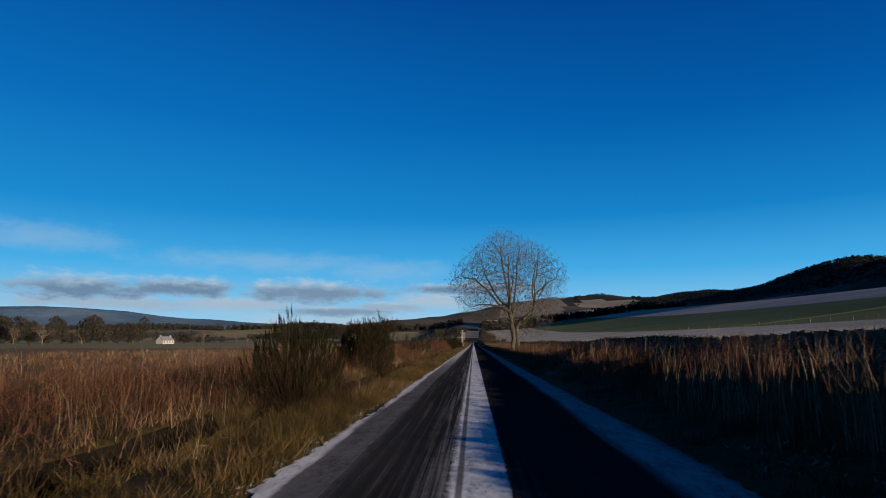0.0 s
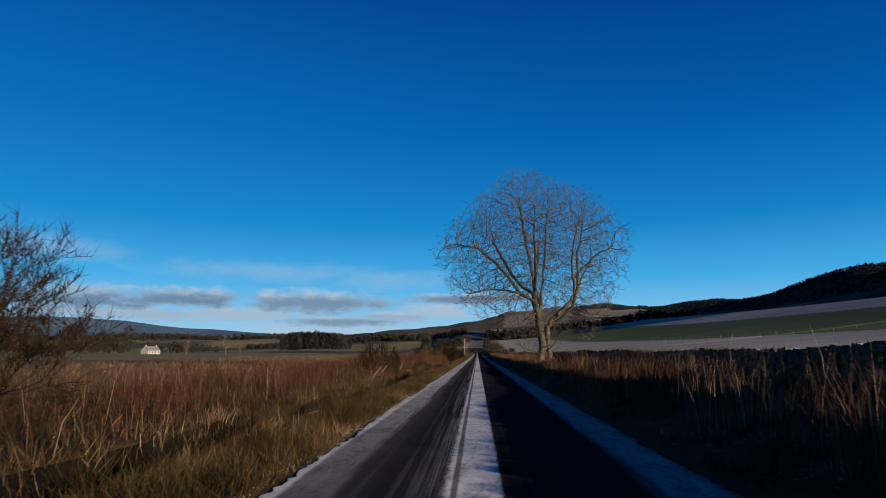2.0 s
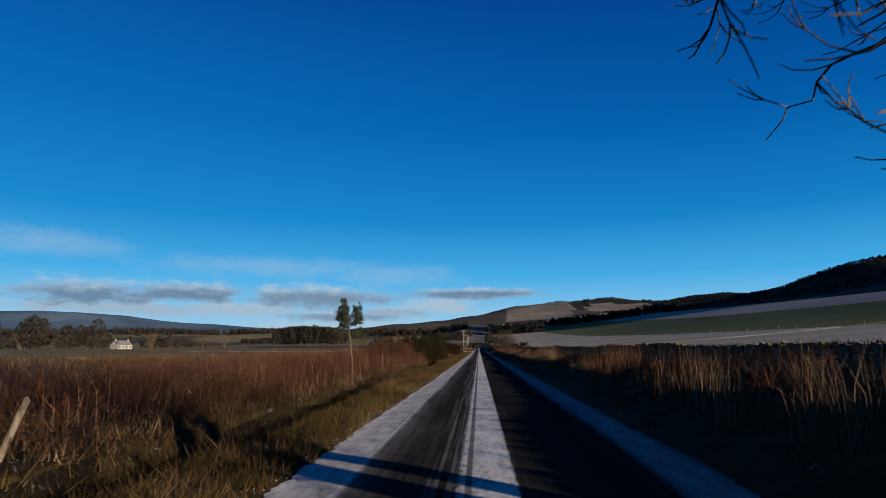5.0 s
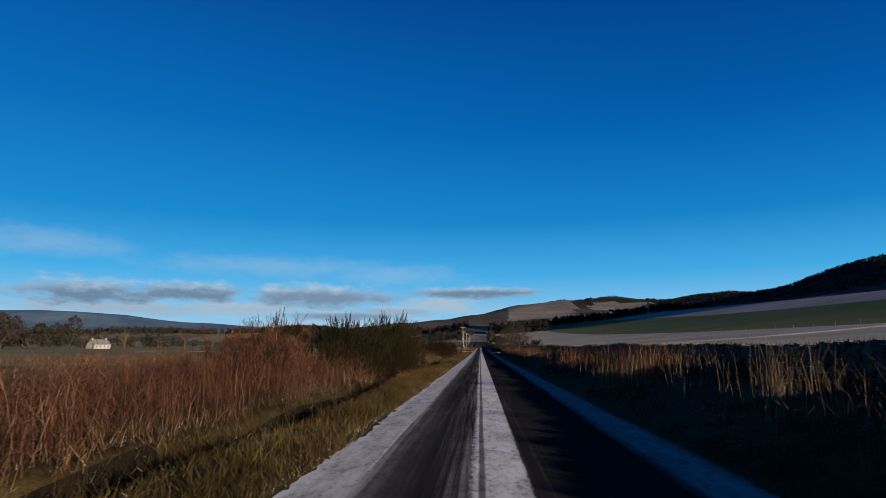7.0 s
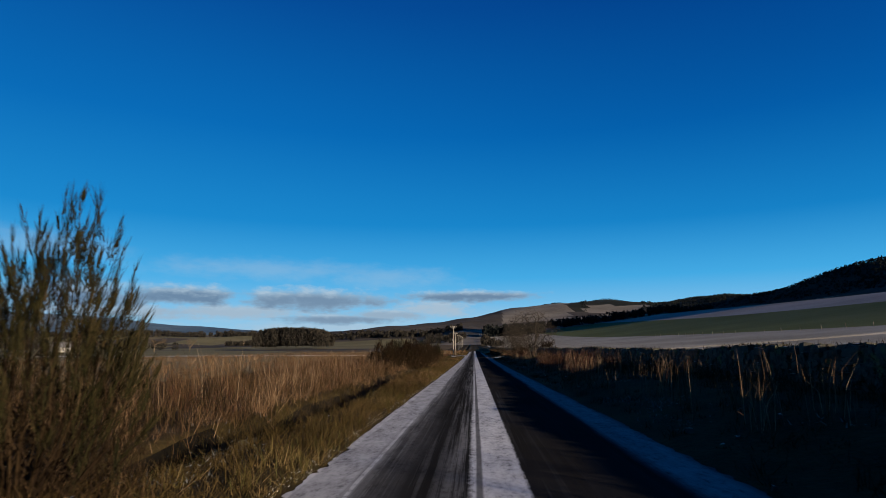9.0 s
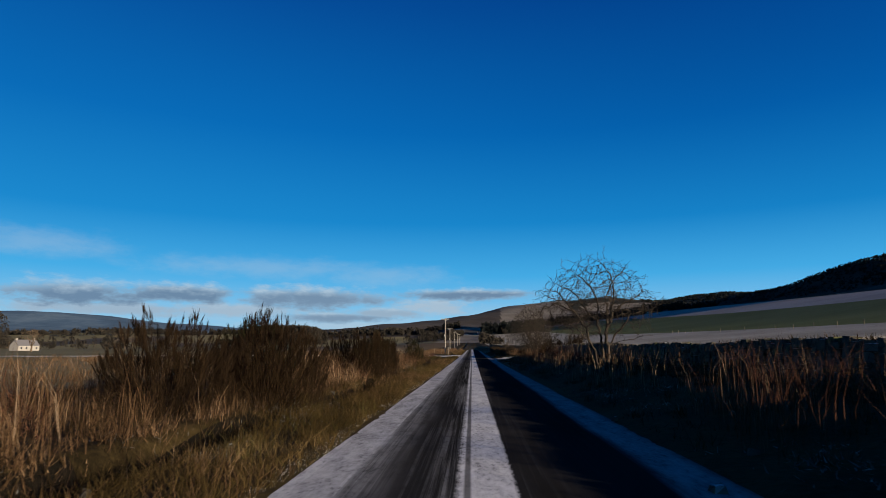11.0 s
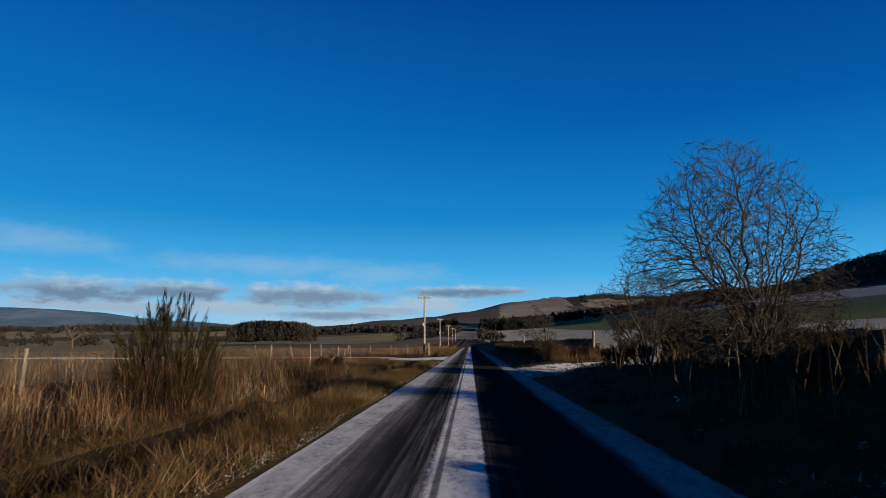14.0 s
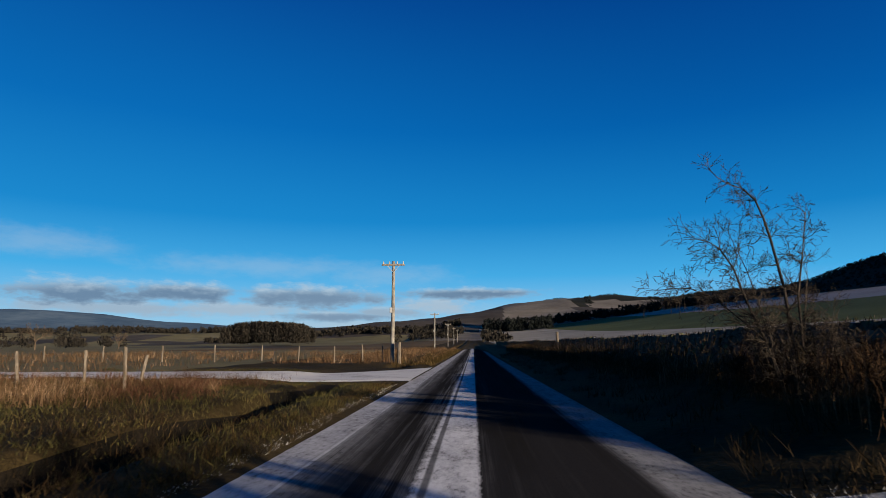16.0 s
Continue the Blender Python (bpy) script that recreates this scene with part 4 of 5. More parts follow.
def limb(segs, rng, pts, r0, r1, shoots, depth, spread=0.6, length=1.6, up=0.14, wiggle=0.16, more=1.0, tip=0.004, curl=0.0):
    """A main limb along a bent line, with shoots all along it and a fork at its tip."""
    pts = [Vector(p) for p in pts]
    fine = []
    for a, b in zip(pts, pts[1:]):
        n = max(2, int((b - a).length / 0.45))
        fine += [a.lerp(b, i / n) for i in range(n)]
    fine.append(pts[-1])
    for i in range(1, len(fine) - 1):
        fine[i] = (fine[i - 1] + fine[i] * 2 + fine[i + 1]) / 4 + Vector(rng.normal(0, 0.025, 3))
    n = len(fine) - 1
    for i in range(n):
        ra, rb = r0 + (r1 - r0) * i / n, r0 + (r1 - r0) * (i + 1) / n
        segs.append((*fine[i], *fine[i + 1], ra, rb))
    for k in range(int(shoots * more)):
        u = rng.uniform(0.2, 1.0)
        i = min(n - 1, int(u * n))
        d = (fine[i + 1] - fine[i]).normalized()
        e = turned(d, rng, spread * 1.5)
        r = (r0 + (r1 - r0) * u) * 0.42
        grow(segs, rng, fine[i], e, length * rng.uniform(0.6, 1.1), min(r, 0.07), depth, spread, up, (2, 3), (0.6, 0.85), wiggle * 1.15, 3, 0.0, 0.5, tip, curl)
    d = (fine[-1] - fine[-2]).normalized()
    for k in range(3):
        grow(segs, rng, fine[-1], turned(d, rng, 0.45), length * rng.uniform(0.8, 1.1), r1 * 0.8, depth, spread, up, (2, 3), (0.6, 0.85), wiggle * 1.15, 3, 0.0, 0.5, tip, curl)
    return n


def colonise(rng, lines, targets, step=0.28, reach=2.4, near=0.45, rounds=120, up=0.0, keep=0.45, stray=0.20):
    """Grow limbs from given bent lines towards scattered points: nodes, parents and the line each came from."""
    pos, par, line_of = [], [], []
    for k, pts in enumerate(lines):
        pts = [np.array(p, dtype=float) for p in pts]
        last = -1
        if pos:
            last = int(np.argmin(np.linalg.norm(np.array(pos) - pts[0], axis=1)))
        wob = rng.normal(0, 0.03, 3)
        for i, (p, q) in enumerate(zip(pts, pts[1:])):
            n = max(2, int(np.linalg.norm(q - p) / step))
            for j in range(0 if (i == 0 and last < 0) else 1, n + 1):
                wob = wob * 0.75 + rng.normal(0, 0.028, 3)
                pos.append(p + (q - p) * j / n + (wob if pos else 0))
                par.append(last)
                line_of.append(k)
                last = len(pos) - 1
    pos = [np.array(p) for p in pos]
    t = np.array(targets)
    best = np.full(len(t), 1e9)
    who = np.zeros(len(t), dtype=int)
    alive = np.ones(len(t), dtype=bool)
    fresh = list(range(len(pos)))
    shoots = {}
    for turn in range(rounds):
        if not fresh:
            break
        f = np.array([pos[i] for i in fresh])
        d = np.linalg.norm(t[:, None, :] - f[None], axis=2)
        j = d.argmin(1)
        m = d[np.arange(len(t)), j]
        closer = m < best
        best[closer] = m[closer]
        who[closer] = np.array(fresh)[j[closer]]
        alive &= best > near
        use = alive & (best < reach)
        if not use.any():
            break
        ids = who[use]
        P = np.array(pos)
        v = t[use] - P[ids]
        v /= np.linalg.norm(v, axis=1)[:, None] + 1e-9
        acc = np.zeros((len(pos), 3))
        np.add.at(acc, ids, v)
        fresh = []
        for i in np.unique(ids):
            back = P[i] - P[par[i]] if par[i] >= 0 else np.array([0, 0, step])
            w = acc[i] / (np.linalg.norm(acc[i]) + 1e-9) + keep * back / (np.linalg.norm(back) + 1e-9) + rng.normal(0, stray, 3) + np.array([0, 0, up])
            q = P[i] + w / np.linalg.norm(w) * step
            if any(np.linalg.norm(pos[c] - q) < 0.45 * step for c in shoots.get(int(i), ())):
                alive[use & (who == i)] = False
                continue
            pos.append(q)
            shoots.setdefault(int(i), []).append(len(pos) - 1)
            par.append(int(i))
            line_of.append(line_of[i])
            fresh.append(len(pos) - 1)
    return np.array(pos), np.array(par), np.array(line_of)


def filled_tree(ob, rng, lines, targets, tip, power, mat, twig_mat, twigs=2, twig=(0.3, 0.6), curl=0.35, thick=0.035, most=0.4, **how):
    """Trunk, limbs and crown of a bare tree as parts under ob; the first line is the trunk."""
    pos, par, line_of = colonise(rng, lines, targets, **how)
    n = len(pos)
    kids = np.bincount(par[par >= 0], minlength=n)
    area = np.zeros(n)
    for i in range(n - 1, -1, -1):
        if kids[i] == 0:
            area[i] = tip ** power
        if par[i] >= 0:
            area[par[i]] += area[i]
    rad = np.minimum(area ** (1 / power), most)
    segs = [(*pos[par[i]], *pos[i], min(rad[par[i]], rad[i] * 1.25), rad[i]) for i in range(n) if par[i] >= 0]
    own = [line_of[i] for i in range(n) if par[i] >= 0]
    crown = [s for s in segs if s[6] < thick]
    for k in sorted(set(own)):
        big = [s for s, o in zip(segs, own) if o == k and s[6] >= thick]
        if big:
            tubes(big, "trunk" if k == 0 else "limb", mat, ob)
    # fine shoots that turn up at their tips
    for i in range(n):
        if par[i] < 0 or rad[i] > tip * 3.2:
            continue
        count = twigs if kids[i] == 0 else (1 if rng.random() < 0.45 else 0)
        for k in range(count):
            d = Vector(pos[i] - pos[par[i]]).normalized()
            d = turned(d, rng, 0.45 if kids[i] == 0 else 0.9)
            p = Vector(pos[i])
            ln = rng.uniform(*twig) / 3
            for j in range(3):
                q = p + d * ln
                r0 = tip * (0.95 - 0.12 * j)
                crown.append((*p, *q, r0, r0 * 0.88))
                p = q
                d = (d + Vector((rng.normal(0, 0.18), rng.normal(0, 0.18), rng.normal(curl, 0.15)))).normalized()
    tubes(crown, "crown", twig_mat, ob)
    return ob


def dome_points(rng, count, levels, depth=0.85, shell=0.45, ragged=0.05):
    """Points in a crown whose outline is given by levels of height, left and right reach."""
    lv = np.array(levels)
    z = []
    while len(z) < count:
        u = rng.uniform(lv[0, 0], lv[-1, 0])
        w = np.interp(u, lv[:, 0], lv[:, 2] - lv[:, 1])
        if rng.uniform(0, 1) < (w / (lv[:, 2] - lv[:, 1]).max()) ** 1.6:
            z.append(u)
    z = np.array(z)
    lo, hi = np.interp(z, lv[:, 0], lv[:, 1]), np.interp(z, lv[:, 0], lv[:, 2])
    a = rng.uniform(0, math.tau, count)
    r = rng.uniform(0, 1, count) ** shell * (1 + rng.normal(0, ragged, count))
    half = (hi - lo) / 2
    return np.stack([(lo + hi) / 2 + half * r * np.cos(a), half * depth * r * np.sin(a), z + rng.normal(0, 0.15, count)], 1)


def ash_tree():
    rng = np.random.default_rng(5)
    x, y = 4.82, 71.6
    ob = tagged(new("ash_tree"), "tall bare ash tree with two trunks beside the wall", "tree")
    ground = land_at(x, y)
    ob.location = (x, y, ground - 0.1)
    lift = 0.1 - ground
    lines = [
        [(0, 0, 0), (0.0, 0, 1.6), (-0.1, 0, 3.0), (-0.25, 0.0, 4.0), (-0.45, 0.05, 5.1), (-0.42, 0.1, 6.2), (-0.7, 0.1, 7.8), (-1.0, 0.0, 9.2), (-1.3, -0.1, 11.0), (-1.5, -0.2, 12.6)],
        [(0.45, 0.35, 0), (0.50, 0.4, 1.5), (0.5, 0.4, 3.2), (0.9, 0.45, 3.8), (1.5, 0.45, 4.5), (2.4, 0.4, 5.3), (2.5, 0.4, 6.4), (2.3, 0.3, 7.7), (2.5, 0.2, 9.2), (2.9, 0.1, 10.8)],
        [(-0.45, 0.05, 5.1), (-1.0, -0.3, 5.35), (-1.6, -0.5, 5.7), (-2.5, -0.8, 6.9), (-3.2, -1.0, 7.8), (-4.6, -1.3, 8.8), (-6.2, -1.5, 9.2)],
        [(-0.4, 0.05, 5.6), (-1.2, 0.6, 6.2), (-2.0, 1.2, 7.3), (-3.0, 1.9, 9.2), (-3.6, 2.3, 11.0)],
        [(-0.2, 0.0, 3.9), (0.0, 0.3, 5.0), (0.15, 0.6, 6.4), (0.4, 0.9, 8.0), (0.6, 1.1, 9.8), (0.7, 1.2, 11.6)],
        [(0.75, 0.45, 3.5), (1.6, 0.1, 4.0), (2.2, -0.4, 4.8), (2.6, -1.0, 6.4), (2.4, -1.8, 8.4), (2.8, -2.2, 10.0)],
        [(2.45, 0.4, 6.9), (3.3, 0.2, 7.8), (4.2, -0.1, 8.6), (5.3, -0.3, 9.2)],
        [(2.4, 0.4, 5.2), (2.9, 0.1, 4.5), (3.6, -0.1, 4.2), (4.4, -0.2, 4.1)],
        [(-0.2, 0, 4.1), (-1.2, -0.6, 4.3), (-2.3, -1.0, 4.3), (-3.3, -1.2, 4.0)],
        [(-0.1, 0, 3.6), (-0.8, -1.0, 3.9), (-1.4, -1.9, 3.7), (-2.0, -2.4, 3.2)],
        [(-0.4, 0, 5.9), (-0.5, -1.8, 7.2), (-0.7, -3.2, 9.0), (-0.6, -3.8, 10.6)],
        [(-0.2, 0.2, 5.0), (-0.2, 2.0, 6.8), (0.2, 3.6, 8.8), (0.3, 4.0, 10.2)],
        [(2.0, 0.45, 5.0), (3.2, 2.0, 6.6), (4.2, 3.0, 8.4)],
        [(-1.6, -0.5, 5.7), (-2.8, -1.4, 5.9), (-4.2, -1.8, 5.9), (-5.2, -1.9, 5.6)],
        [(0.3, 0.2, 1.4), (0.9, -0.3, 2.1), (1.3, -0.4, 2.7)],
        [(0.0, -0.1, 1.2), (-0.7, -0.4, 1.6), (-1.5, -0.6, 1.8)],
    ]
    lines = [[(px, py, pz + (lift if pz > 1 else 0)) for px, py, pz in pts] for pts in lines]
    levels = ((2.4, -3.4, 4.2), (3.4, -4.4, 5.0), (4.5, -5.2, 5.2), (5.6, -6.6, 5.2), (7.0, -7.2, 5.8), (9.0, -7.8, 6.5), (10.6, -6.9, 6.2), (12.2, -5.6, 4.9), (13.6, -4.1, 2.4), (14.5, -3.0, 0.8), (15.1, -2.2, -0.8))
    targets = dome_points(rng, 11000, levels, shell=0.5)
    targets = targets[(targets[:, 2] > 4.8) | (rng.uniform(0, 1, len(targets)) < 0.4)]
    targets[:, 2] += lift
    low = rng.normal(0, 1, (160, 3)) * np.array([0.9, 0.6, 0.5]) + np.array([0.1, -0.2, 2.0])
    filled_tree(ob, rng, lines, np.concatenate([targets, low]), 0.0088, 2.28, M_ASH, M_ASHTWIG, twigs=3, twig=(0.22, 0.48), curl=0.32, thick=0.04, most=0.36, step=0.21, reach=2.4, near=0.26, up=0.16, keep=0.8, stray=0.16)
    return ob


def thorn_tree(name, x, y, h, w, seed, label, stems=4, mat=M_THORN, depth=4, droop=0.0, lean=(0, 0), thick=1.0, reach=0.25, spread=0.55, up=0.08, fork=0.33, wig=0.22, tip=0.0055):
    rng = np.random.default_rng(seed)
    ob = tagged(new(name), label, "tree", "roadside thorn trees")
    ob.location = (x, y, land_at(x, y) - 0.05)
    trunk, crown = [], []
    for i in range(stems):
        a = i / stems * math.tau + rng.uniform(-0.4, 0.4)
        foot = Vector((math.cos(a) * 0.10, math.sin(a) * 0.10, 0))
        top = Vector((math.cos(a) * w * 0.4 * fork + lean[0] * 0.3, math.sin(a) * w * 0.4 * fork + lean[1] * 0.3, h * fork * rng.uniform(0.85, 1.15)))
        mid = foot.lerp(top, 0.5) + Vector((rng.normal(0, 0.06), rng.normal(0, 0.06), 0))
        r = (0.03 + 0.008 * h) * thick
        trunk.append((*foot, *mid, r, r * 0.85))
        trunk.append((*mid, *top, r * 0.85, r * 0.7))
        for k in range(2):
            d = Vector((math.cos(a) * w / h * rng.uniform(0.3, 1.0) + lean[0] * 0.12 + rng.normal(0, 0.15), math.sin(a) * w / h * rng.uniform(0.3, 1.0) + rng.normal(0, 0.15), rng.uniform(0.6, 1.1)))
            grow(crown, rng, top, d, h * reach * rng.uniform(0.8, 1.1), r * 0.6, depth, spread, up, (2, 3), (0.66, 0.86), wig * 1.1, 3, droop, 0.42, tip)
    tubes(trunk, "trunk", mat, ob)
    tubes(crown, "crown", mat, ob)
    return ob


def shaped_tree(name, x, y, seed, label, lines, shoots, depth, length, spread, wiggle, up, tip, mat, droop=0.0, scale=(1, 1, 1)):
    """A tree whose main limbs follow given bent lines: lines rows of r0, r1, points."""
    rng = np.random.default_rng(seed)
    ob = tagged(new(name), label, "tree", "roadside thorn trees")
    ob.location = (x, y, land_at(x, y) - 0.05)
    crown = []
    for r0, r1, pts in lines:
        segs = []
        n = limb(segs, rng, pts, r0, r1, shoots, depth, spread, length, up, wiggle, 1.0, tip, droop)
        tubes(segs[:n], "limb", mat, ob)
        crown.extend(segs[n:])
    tubes(crown, "crown", mat, ob)
    ob.scale = scale
    return ob


def crooked_hawthorn():
    rng = np.random.default_rng(41)
    x, y = 4.85, 176.3
    ob = tagged(new("hawthorn_tree"), "bare grey hawthorn with crooked branches before the wall", "tree", "roadside thorn trees")
    ob.location = (x, y, land_at(x, y) - 0.05)
    lines = [
        [(0.05, 0, 0), (0.08, 0, 0.8), (0.05, 0.05, 1.5), (0.15, 0.1, 2.3), (0.12, 0.1, 3.1), (0.35, 0.15, 3.7), (0.9, 0.15, 4.25)],
        [(-0.15, 0.05, 0), (-0.35, 0.05, 0.7), (-0.55, 0, 1.3), (-0.75, -0.05, 1.9), (-1.05, -0.1, 2.4), (-1.55, -0.15, 2.95), (-1.9, -0.2, 3.0), (-2.35, -0.2, 3.3)],
        [(-1.2, -0.1, 2.55), (-1.8, -0.3, 2.85), (-2.3, -0.4, 2.75), (-2.55, -0.4, 2.3), (-2.7, -0.4, 1.9)],
        [(-1.55, -0.15, 2.95), (-1.75, -0.2, 3.35), (-2.3, -0.2, 3.45)],
        [(-0.05, 0.1, 0), (-0.1, 0.3, 1.3), (-0.25, 0.4, 2.2), (-0.2, 0.4, 3.0), (-0.45, 0.45, 3.7), (-1.0, 0.5, 4.2)],
        [(-0.25, 0.4, 2.2), (-0.7, 0.7, 2.9), (-1.1, 0.8, 3.5), (-1.6, 0.9, 3.7)],
        [(0.1, 0, 1.2), (0.45, -0.1, 1.8), (0.95, -0.15, 2.4), (1.25, -0.2, 2.55), (1.75, -0.2, 2.6), (2.3, -0.2, 2.8)],
        [(0.15, 0.1, 2.3), (0.6, -0.2, 2.8), (1.0, -0.3, 3.1), (1.55, -0.3, 3.35)],
        [(0.15, 0.1, 1.9), (0.2, -0.7, 2.7), (0.1, -1.1, 3.5), (-0.2, -1.3, 4.1)],
        [(0.1, 0.1, 1.6), (0.4, 0.9, 2.5), (0.6, 1.3, 3.3), (0.6, 1.5, 4.1)],
        [(0.08, 0, 1.0), (0.6, -0.1, 1.35), (1.2, -0.2, 1.5), (1.7, -0.2, 1.55)],
        [(-0.5, 0, 1.2), (-0.9, -0.3, 1.5), (-1.3, -0.5, 1.9)],
    ]
    levels = ((1.7, -1.4, 1.2), (2.2, -2.4, 1.8), (2.9, -2.6, 2.2), (3.5, -2.4, 1.7), (4.1, -1.7, 1.3), (4.6, -1.0, 0.6))
    targets = dome_points(rng, 2600, levels, depth=0.8, shell=0.5)
    ob.scale = (0.97, 0.97, 0.93)
    drops = rng.uniform(0, 1, (90, 3)) * np.array([1.3, 0.8, 1.0]) + np.array([-2.7, -0.7, 1.7])
    return filled_tree(ob, rng, lines, np.concatenate([targets, drops]), 0.0062, 2.5, M_TWIG, M_TWIG, twigs=2, twig=(0.12, 0.30), curl=-0.02, thick=0.025, most=0.085, step=0.13, reach=0.9, near=0.17, keep=0.5, stray=0.34)


def bushy_hawthorn():
    rng = np.random.default_rng(44)
    x, y = 5.68, 207.6
    ob = tagged(new("hawthorn_tree"), "bare bushy hawthorn with dense fine branches", "tree", "roadside thorn trees")
    ob.location = (x, y, land_at(x, y) - 0.05)
    lines = [[(0, 0, 0), (0.0, 0.0, 1.0), (-0.05, 0, 2.0), (-0.15, 0, 3.2), (-0.25, 0, 4.2)]]
    for i in range(20):
        a = i * math.tau / 20 + rng.uniform(-0.2, 0.2)
        c, q = math.cos(a), math.sin(a)
        o = rng.uniform(0.8, 1.7)
        h = rng.uniform(2.2, 3.8)
        lines.append([(0.08 * c, 0.08 * q, 0), (0.2 * c, 0.2 * q, 0.9), (0.35 * o * c, 0.35 * o * q, 1.7), (o * c - 0.15, o * q, h)])
    levels = ((0.7, -1.4, 1.1), (1.6, -2.4, 1.6), (2.5, -2.7, 1.6), (3.2, -2.5, 1.6), (4.0, -2.1, 1.2), (4.7, -1.5, 0.6), (5.2, -0.9, 0.0))
    targets = dome_points(rng, 8500, levels, depth=0.95, shell=0.5)
    filled_tree(ob, rng, lines, targets, 0.0046, 2.7, M_TWIG, M_TWIG, twigs=3, twig=(0.14, 0.30), curl=0.08, thick=0.02, most=0.05, step=0.13, reach=1.1, near=0.14, keep=1.0, stray=0.13, up=0.20)
    ob.scale = (0.9, 0.9, 0.9)
    return ob


def spreading_thorn():
    rng = np.random.default_rng(47)
    x, y = 6.73, 218.4
    ob = tagged(new("hawthorn_tree"), "bare spreading thorn bush beside the broken wall", "tree", "roadside thorn trees")
    ob.location = (x, y, land_at(x, y) - 0.05)
    lines = [[(0, 0, 0), (-0.1, 0, 0.8), (-0.3, 0, 1.8), (-0.6, 0.05, 2.8)]]
    for i, (dx, dy, h) in enumerate(((-1.5, 0.2, 2.4), (-1.0, -0.8, 2.8), (0.9, 0.3, 2.5), (1.3, -0.4, 2.9), (0.3, 1.1, 2.6), (0.2, -1.2, 2.5), (-1.3, 0.9, 1.8))):
        lines.append([(0.06 * dx, 0.06 * dy, 0), (0.2 * dx, 0.2 * dy, 0.7), (0.55 * dx, 0.55 * dy, 0.6 * h), (dx, dy, h)])
    levels = ((0.8, -1.2, 1.1), (1.8, -1.9, 1.5), (2.6, -2.0, 1.7), (3.1, -1.5, 1.9), (3.5, -1.1, 0.4), (3.9, -0.8, -0.3))
    targets = dome_points(rng, 2000, levels, depth=0.9, shell=0.5)
    return filled_tree(ob, rng, lines, targets, 0.0055, 2.2, M_TWIG, M_TWIG, twigs=2, twig=(0.12, 0.30), curl=0.1, thick=0.02, most=0.08, step=0.13, reach=1.1, near=0.18, keep=0.6, stray=0.34)


def birch_saplings():
    lines = (
        (0.045, 0.012, [(0.15, 0, 0), (0.15, 0, 1.4), (0.05, 0, 2.9), (-0.15, 0.1, 3.9), (-0.4, 0.1, 4.65), (-1.0, 0.1, 4.8)]),
        (0.036, 0.010, [(0, 0.1, 0), (-0.3, 0.1, 1.3), (-0.75, 0, 2.3), (-1.15, -0.1, 3.3), (-1.65, -0.2, 3.4)]),
        (0.036, 0.010, [(0.25, -0.1, 0), (0.3, -0.1, 1.6), (0.4, -0.1, 2.9), (0.6, -0.1, 3.9)]),
        (0.022, 0.008, [(-0.3, 0.1, 1.3), (-0.9, 0.3, 2.0), (-1.6, 0.4, 2.5), (-2.2, 0.4, 2.4)]),
        (0.026, 0.008, [(0.3, 0.2, 0), (0.6, 0.3, 1.5), (0.8, 0.4, 2.7)]),
        (0.020, 0.007, [(-0.1, -0.2, 0), (-0.35, -0.3, 1.0), (-0.5, -0.3, 1.9)]),
        (0.020, 0.007, [(0.4, -0.2, 0), (0.75, -0.3, 1.0), (0.9, -0.3, 1.7)]),
        (0.024, 0.008, [(0.1, 0.3, 0), (-0.1, 0.6, 1.6), (-0.2, 0.8, 2.9), (-0.5, 0.9, 3.7)]),
    )
    return shaped_tree("birch_sapling", 4.70, 232.7, 53, "thin bare birch saplings with drooping twigs", lines, 58, 2, 0.30, 0.80, 0.18, 0.02, 0.0045, M_TWIG, -0.04, (0.72, 0.72, 0.70))


def pine_tree():
    rng = np.random.default_rng(21)
    x, y = -5.75, 96.0
    ob = tagged(new("pine_tree"), "small wind-bent pine with a bare lower trunk", "tree")
    ob.location = (x, y, land_at(x, y) - 0.05)
    trunk = [(0.2, 0, 0, 0.12, 0, 0.9, 0.05, 0.045), (0.12, 0, 0.9, 0.02, 0, 1.8, 0.045, 0.038), (0.02, 0, 1.8, -0.1, 0, 2.6, 0.038, 0.028), (-0.1, 0, 2.6, -0.05, 0, 3.2, 0.028, 0.015)]
    tubes(trunk, "trunk", M_THORN, ob)
    segs = []
    for i in range(34):
        z = rng.uniform(2.1, 3.1) if i > 9 else rng.uniform(1.0, 2.1)
        a = rng.uniform(0, math.tau)
        grow(segs, rng, (0.0, 0, z), (math.cos(a), math.sin(a), 0.45), rng.uniform(0.22, 0.36), 0.012, 2, 0.6, 0.15, (2, 3), (0.6, 0.85), 0.25, 3)
    tubes(segs, "branchwork", M_THORN, ob)
    s = np.asarray(segs)
    hi = s[(s[:, 5] > 1.75) & (s[:, 6] < 0.011)]
    k = 9000
    p = hi[rng.integers(0, len(hi), k)]
    u = rng.uniform(0, 1, (k, 1))
    base = p[:, :3] * (1 - u) + p[:, 3:6] * u
    v, q, t = sprigs(base, rng.normal(0, 0.6, (k, 3)) + (p[:, 3:6] - p[:, :3]) * 6 + np.array([[0, 0, 0.3]]), rng.uniform(0.08, 0.17, k), rng.uniform(0.008, 0.014, k), rng)
    mesh_from("needles", v, [q, t], M_NEEDLE, ob)
    return ob


